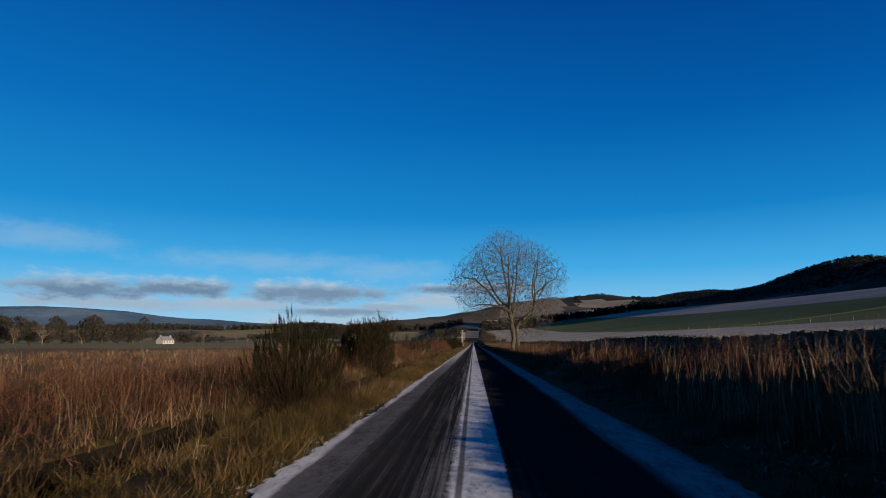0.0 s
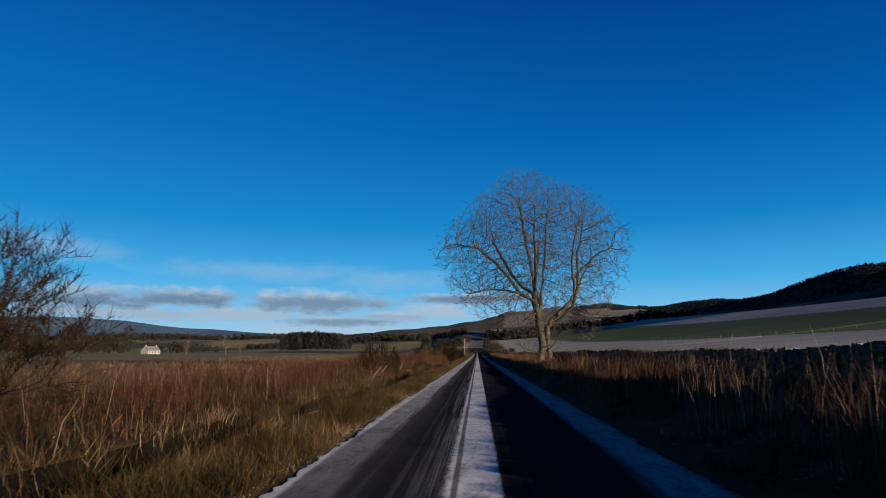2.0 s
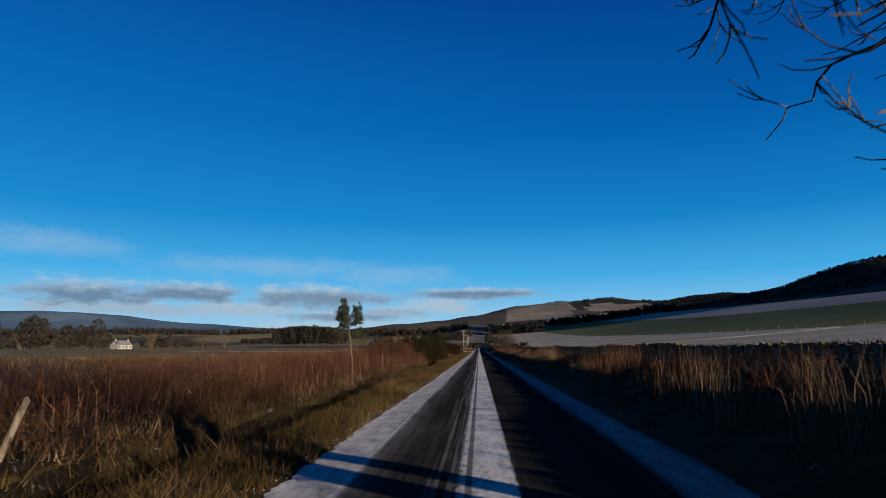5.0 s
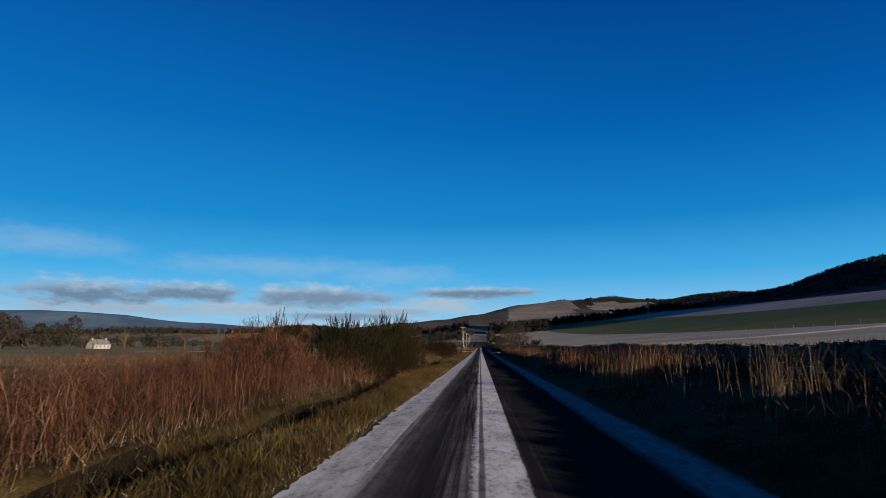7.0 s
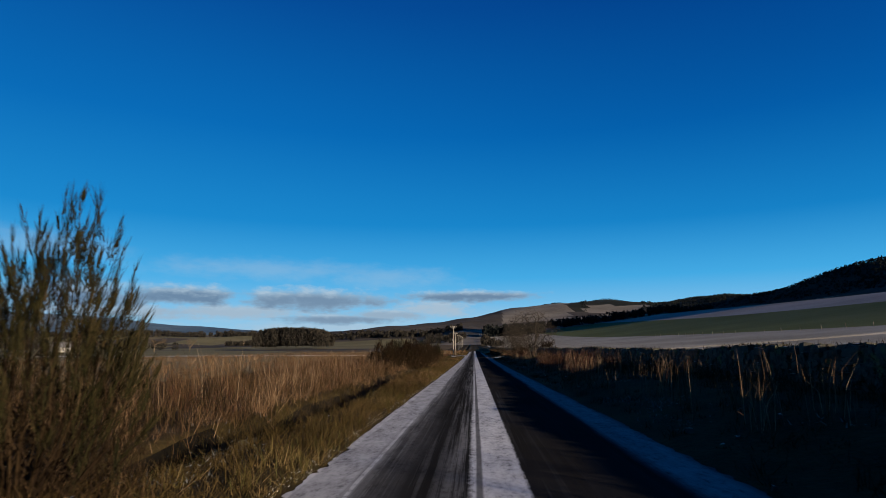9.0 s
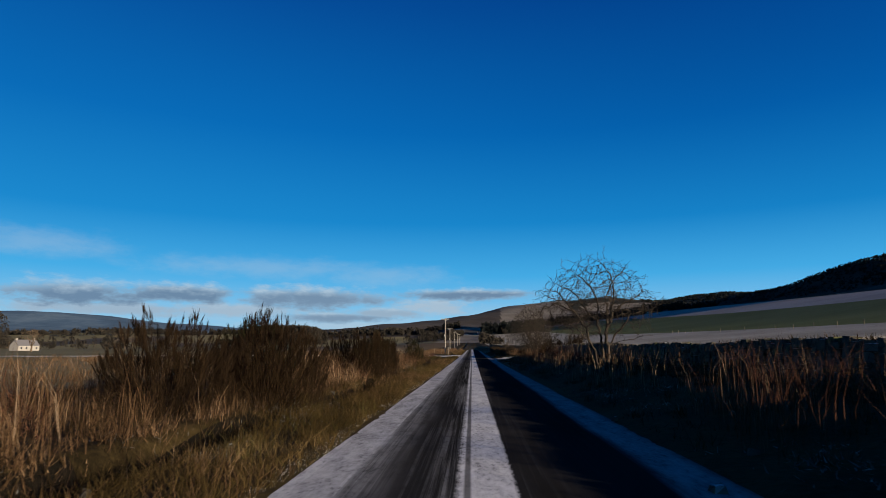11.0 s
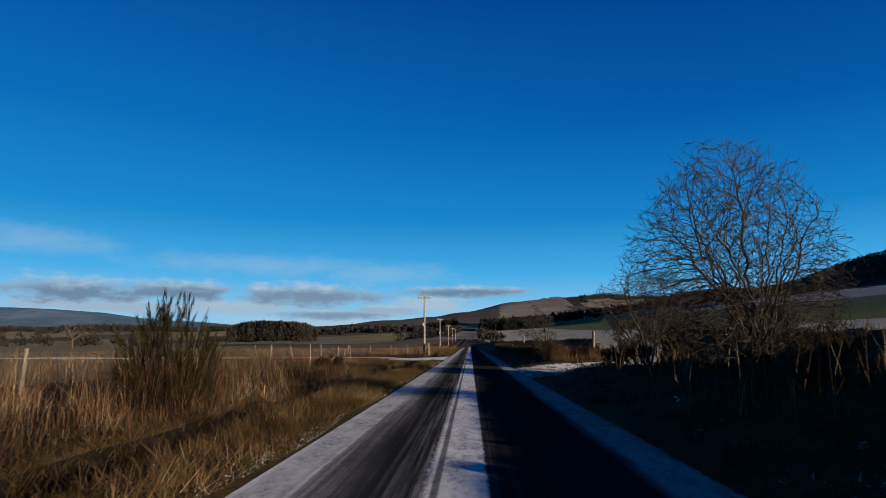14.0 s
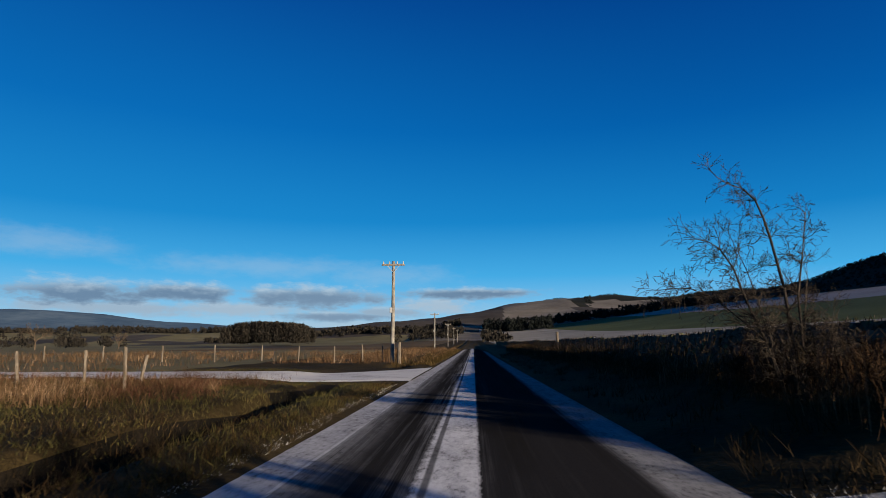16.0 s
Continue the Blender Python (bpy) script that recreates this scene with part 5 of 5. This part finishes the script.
def build_plants():
    r = np.random.default_rng(31)
    green = "dark green broom bush with upright whip-like shoots"
    broom(-4.1, 13.6, 2.05, 2.3, r, green + " in dead grass", dense=1.2)
    broom(-4.45, 26.8, 2.7, 1.7, r, green + " beside the verge", dense=1.2)
    broom(-5.9, 27.6, 2.0, 0.8, r, green + " in dead grass", dense=0.5)
    thicket(-5.7, 33.6, 3.3, 3.2, r, "brown twiggy shrub with a few green shoots", dense=1.5)
    broom(-7.0, 34.8, 2.9, 1.5, r, green + " behind a brown shrub", dense=0.8)
    broom(-5.9, 63.8, 2.1, 2.6, r, green + " among leaning stakes")
    thicket(-6.2, 114.5, 2.3, 3.0, r, "tangled brown bramble with arching stems", M_BRACKEN, "bramble_bush")
    thicket(-8.6, 117.5, 2.2, 2.6, r, "tangled brown bramble behind broom bushes", M_BRACKEN, "bramble_bush")
    broom(-6.1, 123.4, 2.8, 2.8, r, green + " in a long row", dense=1.1)
    broom(-4.5, 126.5, 3.1, 2.8, r, green + " overhanging the verge", dense=1.7)
    broom(-5.4, 125.0, 2.7, 2.2, r, green + " in a long row", dense=1.0)
    broom(-8.6, 122.6, 2.8, 2.6, r, green + " in a long row", dense=0.9)
    broom(-6.9, 127.0, 2.8, 2.4, r, green + " in a long row", dense=0.9)
    broom(-4.15, 131.2, 2.7, 1.9, r, green + " standing alone", dense=1.6)
    broom(-5.8, 169.5, 2.3, 2.2, r, green + " behind a brown shrub", dense=1.2)
    broom(-4.6, 167.2, 2.15, 2.5, r, "dense dark brown bush beside the ditch", M_SHRUB, 1.7)
    broom(-6.0, 165.4, 2.0, 2.4, r, "brown twiggy bush in dead grass", M_SHRUB, 1.4)
    broom(-4.5, 181.0, 2.2, 2.2, r, "dense dark brown broom bush beside the ditch", M_SHRUB, 1.5)
    broom(-6.2, 183.0, 2.2, 2.4, r, "dense brown twiggy bush in tall dry grass", M_SHRUB, 1.5)
    broom(-5.9, 190.3, 2.45, 2.4, r, green + " in tall dry grass")
    broom(-5.2, 206.5, 2.2, 1.7, r, green + " beside the old fence")
    thicket(-7.4, 228.0, 0.8, 2.0, r, "low dark brown shrub near the side road", M_SHRUB)
    ash_tree()
    pine_tree()
    crooked_hawthorn()
    bushy_hawthorn()
    spreading_thorn()
    thorn_tree("hawthorn_tree", 6.3, 191.1, 3.5, 2.6, 49, "thin bare thorn twigs standing before the wall", 5, M_TWIG, 4, 0.0, (0, 0), 0.45, 0.2, 0.6, 0.05, 0.3, 0.24, 0.004)
    birch_saplings()
    thicket(6.0, 207.4, 1.9, 2.4, r, "dense twigs round the foot of a hawthorn", M_SHRUB, dense=0.7)
    thicket(5.4, 230.6, 0.8, 1.8, r, "brown brush at the broken wall end", M_SHRUB, dense=1.2)
    thicket(6.7, 230.0, 0.8, 1.6, r, "brown brush at the broken wall end", M_SHRUB, dense=1.2)
    thicket(5.1, 233.0, 0.9, 1.7, r, "brown dead thicket beside bare saplings", M_SHRUB, dense=1.2)
    thicket(5.7, 219.2, 1.0, 1.5, r, "dark brown brush on the bank at the wall end", M_SHRUB, dense=1.6)
    thicket(6.9, 220.5, 1.1, 1.6, r, "dark brown brush on the bank at the wall end", M_SHRUB, dense=1.6)
    thicket(7.0, 219.0, 2.2, 2.6, r, "dense twigs round a thorn bush", M_SHRUB, dense=1.0)
    thicket(8.8, 220.4, 2.5, 3.0, r, "dense dark brush behind the broken wall", M_SHRUB, dense=2.2)
    thicket(11.0, 218.6, 2.5, 3.2, r, "dense dark brush behind the broken wall", M_SHRUB, dense=2.0)


# ---- stone wall ----


def stone_verts(rng, centre, size, jitter=0.12):
    """Eight corners of a rough stone, chamfered by chance."""
    c = np.array([[-1, -1, -1], [1, -1, -1], [1, 1, -1], [-1, 1, -1], [-1, -1, 1], [1, -1, 1], [1, 1, 1], [-1, 1, 1]]) * 0.5
    c[4:, :2] *= rng.uniform(0.55, 0.95)
    c[:4, :2] *= rng.uniform(0.8, 1.0)
    return centre + (c + rng.uniform(-jitter, jitter, (8, 3))) * size


BOX = np.array([[0, 3, 2, 1], [4, 5, 6, 7], [0, 1, 5, 4], [1, 2, 6, 5], [2, 3, 7, 6], [3, 0, 4, 7]])
WALL_X = 8.45


def wall_line(y):
    out = -0.4 * min(1.0, max(0.0, (y - 224.0) / 4.0))
    return WALL_X + out + 0.12 * math.sin(y * 0.07) + 0.06 * math.sin(y * 0.31)


def wall_top(y):
    top = 1.57 + 0.14 * max(0.0, min(1.0, (44.0 - y) / 12.0)) + 0.15 * max(0.0, min(1.0, (y - 165.0) / 25.0)) + 0.05 * math.sin(y * 0.19 + 1) + 0.04 * math.sin(y * 0.53)
    if y < WALL_END:
        top -= 0.75 * max(0.0, 1 - (WALL_END - y) / 3.0)
    else:
        top -= 0.5 * max(0.0, 1 - (y - FAR_WALL) / 1.4)
    return top + float(along(y))


def build_wall():
    rng = np.random.default_rng(61)
    spans = ((-25.0, WALL_END - 0.5), (FAR_WALL, 420.0))
    wall = tagged(new("wall_east"), "long dry stone field wall with frosted cope stones", "wall", kind="structure")
    # rubble core
    v, f, at = [], [], 0
    for a, b in spans:
        ys = np.arange(a, b, 1.5)
        for j, y in enumerate(ys):
            x, top = wall_line(y), wall_top(y) - 0.22
            foot = float(along(y)) - 0.1
            v += [(x - 0.24, y, foot), (x - 0.13, y, top), (x + 0.13, y, top), (x + 0.24, y, foot)]
            if j:
                p, q = at + (j - 1) * 4, at + j * 4
                f += [(p, p + 1, q + 1, q), (p + 1, p + 2, q + 2, q + 1), (p + 2, p + 3, q + 3, q + 2)]
        f += [(at + 3, at + 2, at + 1, at), (at + len(ys) * 4 - 4, at + len(ys) * 4 - 3, at + len(ys) * 4 - 2, at + len(ys) * 4 - 1)]
        at += len(ys) * 4
    mesh_from("core", np.array(v), [np.array(f)], M_STONE, wall)
    # face stones on the road side, in courses
    v, f, at = [], [], 0
    for a, b in spans:
        y = a
        while y < min(b, 300):
            foot = float(along(y)) + 0.25
            top = wall_top(y) - 0.2
            ln = rng.uniform(0.26, 0.5)
            z = foot + rng.uniform(-0.1, 0.05)
            while z < top:
                hh = rng.uniform(0.11, 0.24)
                u = (z - foot) / max(0.3, top - foot)
                c = np.array([wall_line(y) - 0.26 + 0.10 * u + rng.uniform(-0.03, 0.03), y + ln / 2 + rng.uniform(-0.08, 0.08), z + hh / 2])
                v.append(stone_verts(rng, c, np.array([0.24, ln * rng.uniform(0.8, 1.15), hh])))
                f.append(BOX + at)
                at += 8
                z += hh * 0.98
            y += ln
    tagged(mesh_from("face_stones", np.concatenate(v), [np.concatenate(f)], M_STONE, wall), kind="stuff")
    # cope stones: a few shapes shared by many; the far ones in one mesh
    shapes = []
    for i in range(7):
        me = bpy.data.meshes.new("cope_stone")
        sv = stone_verts(rng, np.zeros(3), np.array([rng.uniform(0.26, 0.44), rng.uniform(0.28, 0.5), rng.uniform(0.14, 0.22)]), 0.16)
        me.from_pydata([tuple(p) for p in sv], [], [tuple(int(k) for k in q) for q in BOX])
        me.materials.append(M_STONE)
        shapes.append(me)
    v, f, at, made = [], [], 0, 0
    for a, b in spans:
        y = a
        while y < b:
            ln = rng.uniform(0.26, 0.42)
            top = wall_top(y)
            c = (wall_line(y) + rng.uniform(-0.04, 0.04), y + ln / 2, top - 0.13 + rng.uniform(-0.025, 0.025))
            if 20 < y < 124 and made < 300:
                ob = new("cope_stone", shapes[int(rng.integers(0, 7))])
                ob.parent = wall
                ob.location = c
                ob.rotation_euler = (rng.normal(0, 0.10), rng.normal(0, 0.12), rng.normal(0, 0.2))
                made += 1
            else:
                v.append(stone_verts(rng, np.array(c), np.array([0.38, ln * 1.1, rng.uniform(0.14, 0.22)]), 0.16))
                f.append(BOX + at)
                at += 8
            y += ln
    tagged(mesh_from("cope_stones", np.concatenate(v), [np.concatenate(f)], M_STONE, wall), kind="stuff")


def build_wall_top_growth():
    """Moss and dead grass that grow between the cope stones."""
    rng = np.random.default_rng(63)
    y = np.concatenate([rng.uniform(-3, WALL_END - 1, 12000), rng.uniform(FAR_WALL, 300, 3000)])
    y = y[np.sin(y * 0.7) + np.sin(y * 0.23 + 1) + rng.normal(0, 0.8, len(y)) > -0.2]
    k = len(y)
    base = np.array([(wall_line(v), v, wall_top(v) - 0.10) for v in y])
    base[:, 0] += rng.normal(0, 0.10, k)
    way = np.stack([rng.normal(0, 0.05, k), rng.normal(0, 0.05, k), rng.uniform(0.06, 0.22, k)], 1)
    v, f = slips(base, way, rng.uniform(0.015, 0.04, k), rng)
    tagged(mesh_from("wall_top_growth", v, [f], M_SHADEDRAB), "dead grass and moss on top of the wall", "grass", kind="stuff")


def build_rubble():
    """Tumbled stones, frosted, along the ditch and at the broken wall end."""
    rng = np.random.default_rng(67)
    v, f, at = [], [], 0
    for i in range(420):
        y = rng.uniform(2, 232)
        if np.sin(y * 0.16) + 0.5 * np.sin(y * 0.47) < -0.1:
            continue
        x = -3.75 + rng.normal(0, 0.28)
        s = rng.uniform(0.05, 0.13)
        v.append(stone_verts(rng, np.array([x, y, land_at(x, y) + s * 0.2]), np.array([s, s * rng.uniform(0.8, 1.5), s * 0.7]), 0.2))
        f.append(BOX + at)
        at += 8
    tagged(mesh_from("rubble_stones", np.concatenate(v), [np.concatenate(f)], M_STONE), "small tumbled stones with frost along the ditch", "stones", kind="stuff")
    v, f, at = [], [], 0
    for i in range(120):
        near = rng.random() < 0.5
        y = rng.uniform(WALL_END - 3, WALL_END + 0.5) if near else rng.uniform(120, 215)
        x = rng.normal(5.6, 0.5) if near else rng.normal(3.6, 0.5)
        s = rng.uniform(0.06, 0.15)
        v.append(stone_verts(rng, np.array([x, y, land_at(x, y) + s * 0.2]), np.array([s, s * rng.uniform(0.8, 1.5), s * 0.7]), 0.2))
        f.append(BOX + at)
        at += 8
    tagged(mesh_from("rubble_stones", np.concatenate(v), [np.concatenate(f)], M_STONE), "fallen wall stones lying on the shaded bank", "stones", kind="stuff")


# ---- posts, poles, gate ----


def fence_post(x, y, h, tilt, turn, rng, label, r=0.055, group="old fence posts"):
    bm = bmesh.new()
    add_rod(bm, r, r * 0.88, h, Matrix.Identity(4), 9)
    top = max(v.co.z for v in bm.verts)
    for v in bm.verts:
        if v.co.z > top - 0.01:
            v.co.z += rng.uniform(-0.03, 0.03)
        v.co.x += rng.uniform(-0.006, 0.006)
    me = bpy.data.meshes.new("fence_post")
    bm.to_mesh(me)
    bm.free()
    me.materials.append(M_POST)
    ob = new("fence_post", me)
    ob.matrix_world = pose(x, y, land_at(x, y) - 0.08, tilt, 0, turn)
    return tagged(ob, label, "post", group)


def build_posts():
    rng = np.random.default_rng(71)
    for y, x, tilt, turn in ((57.7, -5.2, 38, 80), (60.5, -5.4, 40, 85), (68.0, -5.2, 22, 70), (76.5, -5.4, 24, 80), (25.0, -8.0, 24, 70), (27.9, -8.0, 20, 75), (30.8, -8.1, 24, 85)):
        fence_post(x, y, 0.85, tilt, turn, rng, "pale weathered stake leaning in dead grass", 0.04, "leaning stakes")
    y = 172.0
    while y < 240:
        fence_post(-8.4 + 0.3 * math.sin(y), y, rng.uniform(1.05, 1.35), rng.normal(0, 5), rng.uniform(0, 360), rng, "grey weathered fence post in tall grass", 0.042)
        y += rng.uniform(5.0, 7.5)
    for x, y, h, r in ((-4.4, 261.5, 1.35, 0.12), (-5.6, 262.4, 1.1, 0.05), (-6.8, 262.0, 1.15, 0.05), (-8.6, 261.8, 1.1, 0.05), (-11.0, 262.0, 1.1, 0.05), (-13.5, 262.3, 1.1, 0.05), (-16.5, 262, 1.2, 0.06), (-20, 262, 1.1, 0.05), (-24, 262, 1.1, 0.05), (-28, 262, 1.1, 0.05), (-33, 262, 1.1, 0.05)):
        fence_post(x, y, h, rng.normal(0, 3), rng.uniform(0, 360), rng, "dark thick gate post by the side road" if r > 0.1 else "grey fence post along the side road", r, "side road fence posts")
    for x, y, h in ((-13.4, 241.4, 1.05), (-15.2, 241.8, 1.0), (-11.2, 241.2, 1.0), (-9.4, 241.0, 0.9)):
        fence_post(x, y, h, rng.normal(0, 14), rng.uniform(0, 360), rng, "pale fence post near the side road verge", 0.048, "side road fence posts")
    fence_post(7.6, 232.3, 1.65, 2, 30, rng, "tall grey gate post at the field opening", 0.10, "field gate posts")
    fence_post(7.0, 272.0, 1.8, -2, 10, rng, "grey post standing above the wall", 0.12, "field gate posts")
    y = 40.0
    while y < 420:
        fence_post(92 + 6 * math.sin(y * 0.013), y, 1.3, rng.normal(0, 3), 0, rng, "thin fence post on the field boundary", 0.07, "field boundary posts")
        y += 9.0


def power_pole():
    ob = tagged(new("power_pole"), "wooden power line pole with a crossarm and insulators", "pole", "roadside power line poles")
    bm = bmesh.new()
    add_rod(bm, 0.13, 0.095, 6.6, Matrix.Identity(4), 12)
    part("shaft", bm, M_POLE, ob)
    bm = bmesh.new()
    add_box(bm, (1.5, 0.10, 0.12), Matrix.Translation((0, -0.12, 6.35)), 0.01)
    part("crossarm", bm, M_POLE, ob)
    for dx in (-0.65, -0.25, 0.25, 0.65):
        bm = bmesh.new()
        add_rod(bm, 0.045, 0.03, 0.16, Matrix.Translation((dx, -0.12, 6.41)), 8)
        part("insulator", bm, M_CERAMIC, ob)
    for s in (-1, 1):
        bm = bmesh.new()
        add_rod(bm, 0.018, 0.018, 0.75, Matrix.Translation((0, -0.13, 5.85)) @ pose(0, 0, 0, 0, s * 42, 0), 6)
        part("brace", bm, M_METAL, ob)
    bm = bmesh.new()
    add_box(bm, (0.16, 0.12, 0.34), Matrix.Translation((-0.12, -0.1, 3.4)), 0.015)
    part("fuse_box", bm, M_METAL, ob)
    return ob


def build_poles():
    first = power_pole()
    first.location = (-4.9, 262.0, land_at(-4.9, 262.0) - 0.1)
    for i, (x, y) in enumerate(((-6.5, 328), (-7.0, 394), (-7.5, 460), (-8.0, 530))):
        copy_thing(first, pose(x, y, land_at(x, y) - 0.1, 0, 0, 2 * i))


# ---- far trees, woods and buildings ----


def tree_cloud(rng, n, h, w, narrow):
    """Crown of one far tree: many small ragged leaf cards in an uneven outline."""
    u = rng.uniform(0, 1, n)
    if narrow:
        z = h * (0.08 + 0.92 * u)
        r = w * 0.5 * (1 - u) ** 0.8 * rng.uniform(0.6, 1.05, n)
    else:
        z = h * (0.22 + 0.78 * u)
        r = w * 0.5 * np.sqrt(np.clip(1 - (2 * u - 0.9) ** 2 * 0.85, 0.02, 1)) * np.sqrt(rng.uniform(0.1, 1, n))
    a = rng.uniform(0, math.tau, n)
    return np.stack([r * np.cos(a), r * np.sin(a), z], 1)


def wood(name, label, places, rng, mat, cards=60, narrow=False, size=1.0, sink=0.3):
    """A far wood or belt of trees: places rows of x, y, height, width."""
    vs = []
    for x, y, h, w in places:
        c = tree_cloud(rng, cards, h, w, narrow) + np.array([x, y, land_at(x, y) - sink])
        s = size * w * 0.16
        tri = rng.normal(0, 1, (cards, 3, 3)) * s
        tri[:, :, 2] *= 1.3
        vs.append(c[:, None, :] + tri)
    v = np.concatenate(vs).reshape(-1, 3)
    f = np.arange(len(v)).reshape(-1, 3)
    return tagged(mesh_from(name, v, [f], mat), label, "woods", kind="stuff")


def far_tree(x, y, h, w, seed, label):
    rng = np.random.default_rng(seed)
    ob = tagged(new("far_tree"), label, "tree", "bare trees round the farm")
    ob.location = (x, y, land_at(x, y) - 0.2)
    trunk, crown = [(0, 0, 0, 0, 0, h * 0.3, 0.03 * h, 0.022 * h)], []
    for i in range(6):
        a = i * 1.05 + rng.uniform(-0.3, 0.3)
        grow(crown, rng, (0, 0, h * rng.uniform(0.2, 0.32)), (math.cos(a) * w / h, math.sin(a) * w / h, 0.9), h * 0.25, 0.014 * h, 3, 0.6, 0.12, (2, 3), (0.62, 0.85), 0.2, 3, 0, 0.3, 0.02)
    crown = [(*c[:6], max(c[6], 0.03), max(c[7], 0.03)) for c in crown]
    tubes(trunk, "trunk", M_THORN, ob)
    tubes(crown, "crown", M_THORN, ob)
    return ob


def farmhouse(x, y, turn, w, d, h):
    ob = tagged(new("farmhouse"), "small white farmhouse with a slate roof across the fields", "house", "far farm buildings")
    ob.matrix_world = pose(x, y, land_at(x, y) - 0.2, 0, 0, turn)
    bm = bmesh.new()
    v = [bm.verts.new(p) for p in ((-w / 2, -d / 2, 0), (w / 2, -d / 2, 0), (w / 2, d / 2, 0), (-w / 2, d / 2, 0), (-w / 2, -d / 2, h), (w / 2, -d / 2, h), (w / 2, d / 2, h), (-w / 2, d / 2, h), (-w / 2, 0, h + d * 0.42), (w / 2, 0, h + d * 0.42))]
    for q in ((0, 1, 5, 4), (2, 3, 7, 6), (1, 2, 6, 9, 5), (3, 0, 4, 8, 7), (3, 2, 1, 0)):
        bm.faces.new([v[i] for i in q])
    part("wall", bm, M_WHITE, ob)
    for s in (-1, 1):
        bm = bmesh.new()
        ang = math.degrees(math.atan2(d * 0.42, d / 2))
        add_box(bm, (w + 0.5, math.hypot(d / 2, d * 0.42) + 0.3, 0.18), pose(0, s * d / 4, h + d * 0.21 + 0.1, -s * ang, 0, 0))
        part("roof", bm, M_SLATE, ob)
    for cx in (-w * 0.42, w * 0.42):
        bm = bmesh.new()
        add_box(bm, (0.7, 0.9, 1.6), Matrix.Translation((cx, 0, h + d * 0.42 + 0.4)), 0.05)
        part("chimney", bm, M_WHITE, ob)
    for i in range(4):
        bm = bmesh.new()
        add_box(bm, (0.9, 0.12, 1.2), Matrix.Translation((-w * 0.36 + i * w * 0.24, -d / 2 - 0.03, 1.7)))
        part("window", bm, M_GLASSY, ob)
    return ob


def build_distance():
    rng = np.random.default_rng(81)
    # block of conifers in the pasture
    pl = []
    for i in range(620):
        u = rng.uniform(-1, 1)
        pl.append((-250 + 46 * u, rng.uniform(905, 985), rng.uniform(26, 29) * (1 - 0.28 * abs(u) ** 4), rng.uniform(6, 9)))
    wood("conifer_wood", "dense block of dark conifers standing in a pasture", pl, rng, M_FARTREE, 110, False, 0.7)
    # long belts of trees across the valley
    pl = [(rng.uniform(-2300, -520), 1850 + rng.uniform(-90, 120), rng.uniform(9, 17), rng.uniform(9, 16)) for i in range(700)]
    pl += [(rng.uniform(-540, -30), 1420 + rng.uniform(-40, 60), rng.uniform(7, 11), rng.uniform(9, 14)) for i in range(260)]
    wood("tree_belt", "long dark belt of winter trees across the valley", pl, rng, M_FARTREE, 50, False, 0.8)
    pl = [(rng.uniform(-1100, -330), 700 + rng.uniform(-60, 160), rng.uniform(7, 16), rng.uniform(7, 12)) for i in range(150)]
    wood("tree_belt", "scattered hedgerow trees in the flat valley", pl, rng, M_FARTREE, 110, False, 0.5)
    pl = [(rng.uniform(15, 100), 1000 + rng.uniform(-30, 60), rng.uniform(11, 17), rng.uniform(6, 9)) for i in range(130)]
    wood("tree_belt", "dark conifer belt beside the far end of the lane", pl, rng, M_CONIFER, 46, True)
    pl = [(rng.uniform(110, 420), 1180 + rng.uniform(-25, 40), rng.uniform(9, 15), rng.uniform(7, 11)) for i in range(200)]
    wood("tree_belt", "dark strip of wood at the foot of the hill", pl, rng, M_CONIFER, 40)
    pl = [(rng.uniform(-45, -12), rng.uniform(560, 900), rng.uniform(5, 10), rng.uniform(4, 8)) for i in range(46)]
    wood("tree_belt", "straggling trees beside the far lane", pl, rng, M_FARTREE, 110, False, 0.55)
    pl = [(rng.uniform(8, 16), rng.uniform(480, 900), rng.uniform(3, 6), rng.uniform(4, 7)) for i in range(40)]
    wood("tree_belt", "low hedge bushes beside the far lane", pl, rng, M_FARTREE, 90, False, 0.6)
    # forest on the hills
    pl = []
    while len(pl) < 9000:
        x, y = rng.uniform(280, 1300), rng.uniform(350, 3100)
        crest = float(wooded(x, y))
        clear = y < 2560 and (x / y < 0.17 or 0.18 < x / y < 0.265) and y > 1700
        if crest > 36 and not clear:
            pl.append((x, y, rng.uniform(4.6, 6.4), rng.uniform(5, 8)))
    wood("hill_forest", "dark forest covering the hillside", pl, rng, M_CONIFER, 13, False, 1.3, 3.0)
    # farm on the flat land
    farmhouse(-258, 486, 72, 12, 7.5, 3.0)
    for i in range(16):
        far_tree(rng.uniform(-420, -285), rng.uniform(405, 520), rng.uniform(13, 20), rng.uniform(9, 14), 100 + i, "broad bare tree beside the farm")
    pl = [(rng.normal(-345, 38), rng.normal(455, 30), rng.uniform(16, 23), rng.uniform(12, 17)) for i in range(24)]
    wood("farm_wood", "clump of tall bare trees sheltering a farm", pl, rng, M_FARTREE, 700, False, 0.22)
    far_tree(-195, 480, 13, 9, 140, "lone bare tree in the open pasture")
    far_tree(-236, 610, 12, 9, 141, "lone bare tree in the open pasture")
    far_tree(-182, 392, 11, 8, 142, "bare tree beside the farm track")


build_plants()
build_posts()
build_poles()
build_distance()
build_rubble()
build_grasses()
build_wall_top_growth()
build_wall()
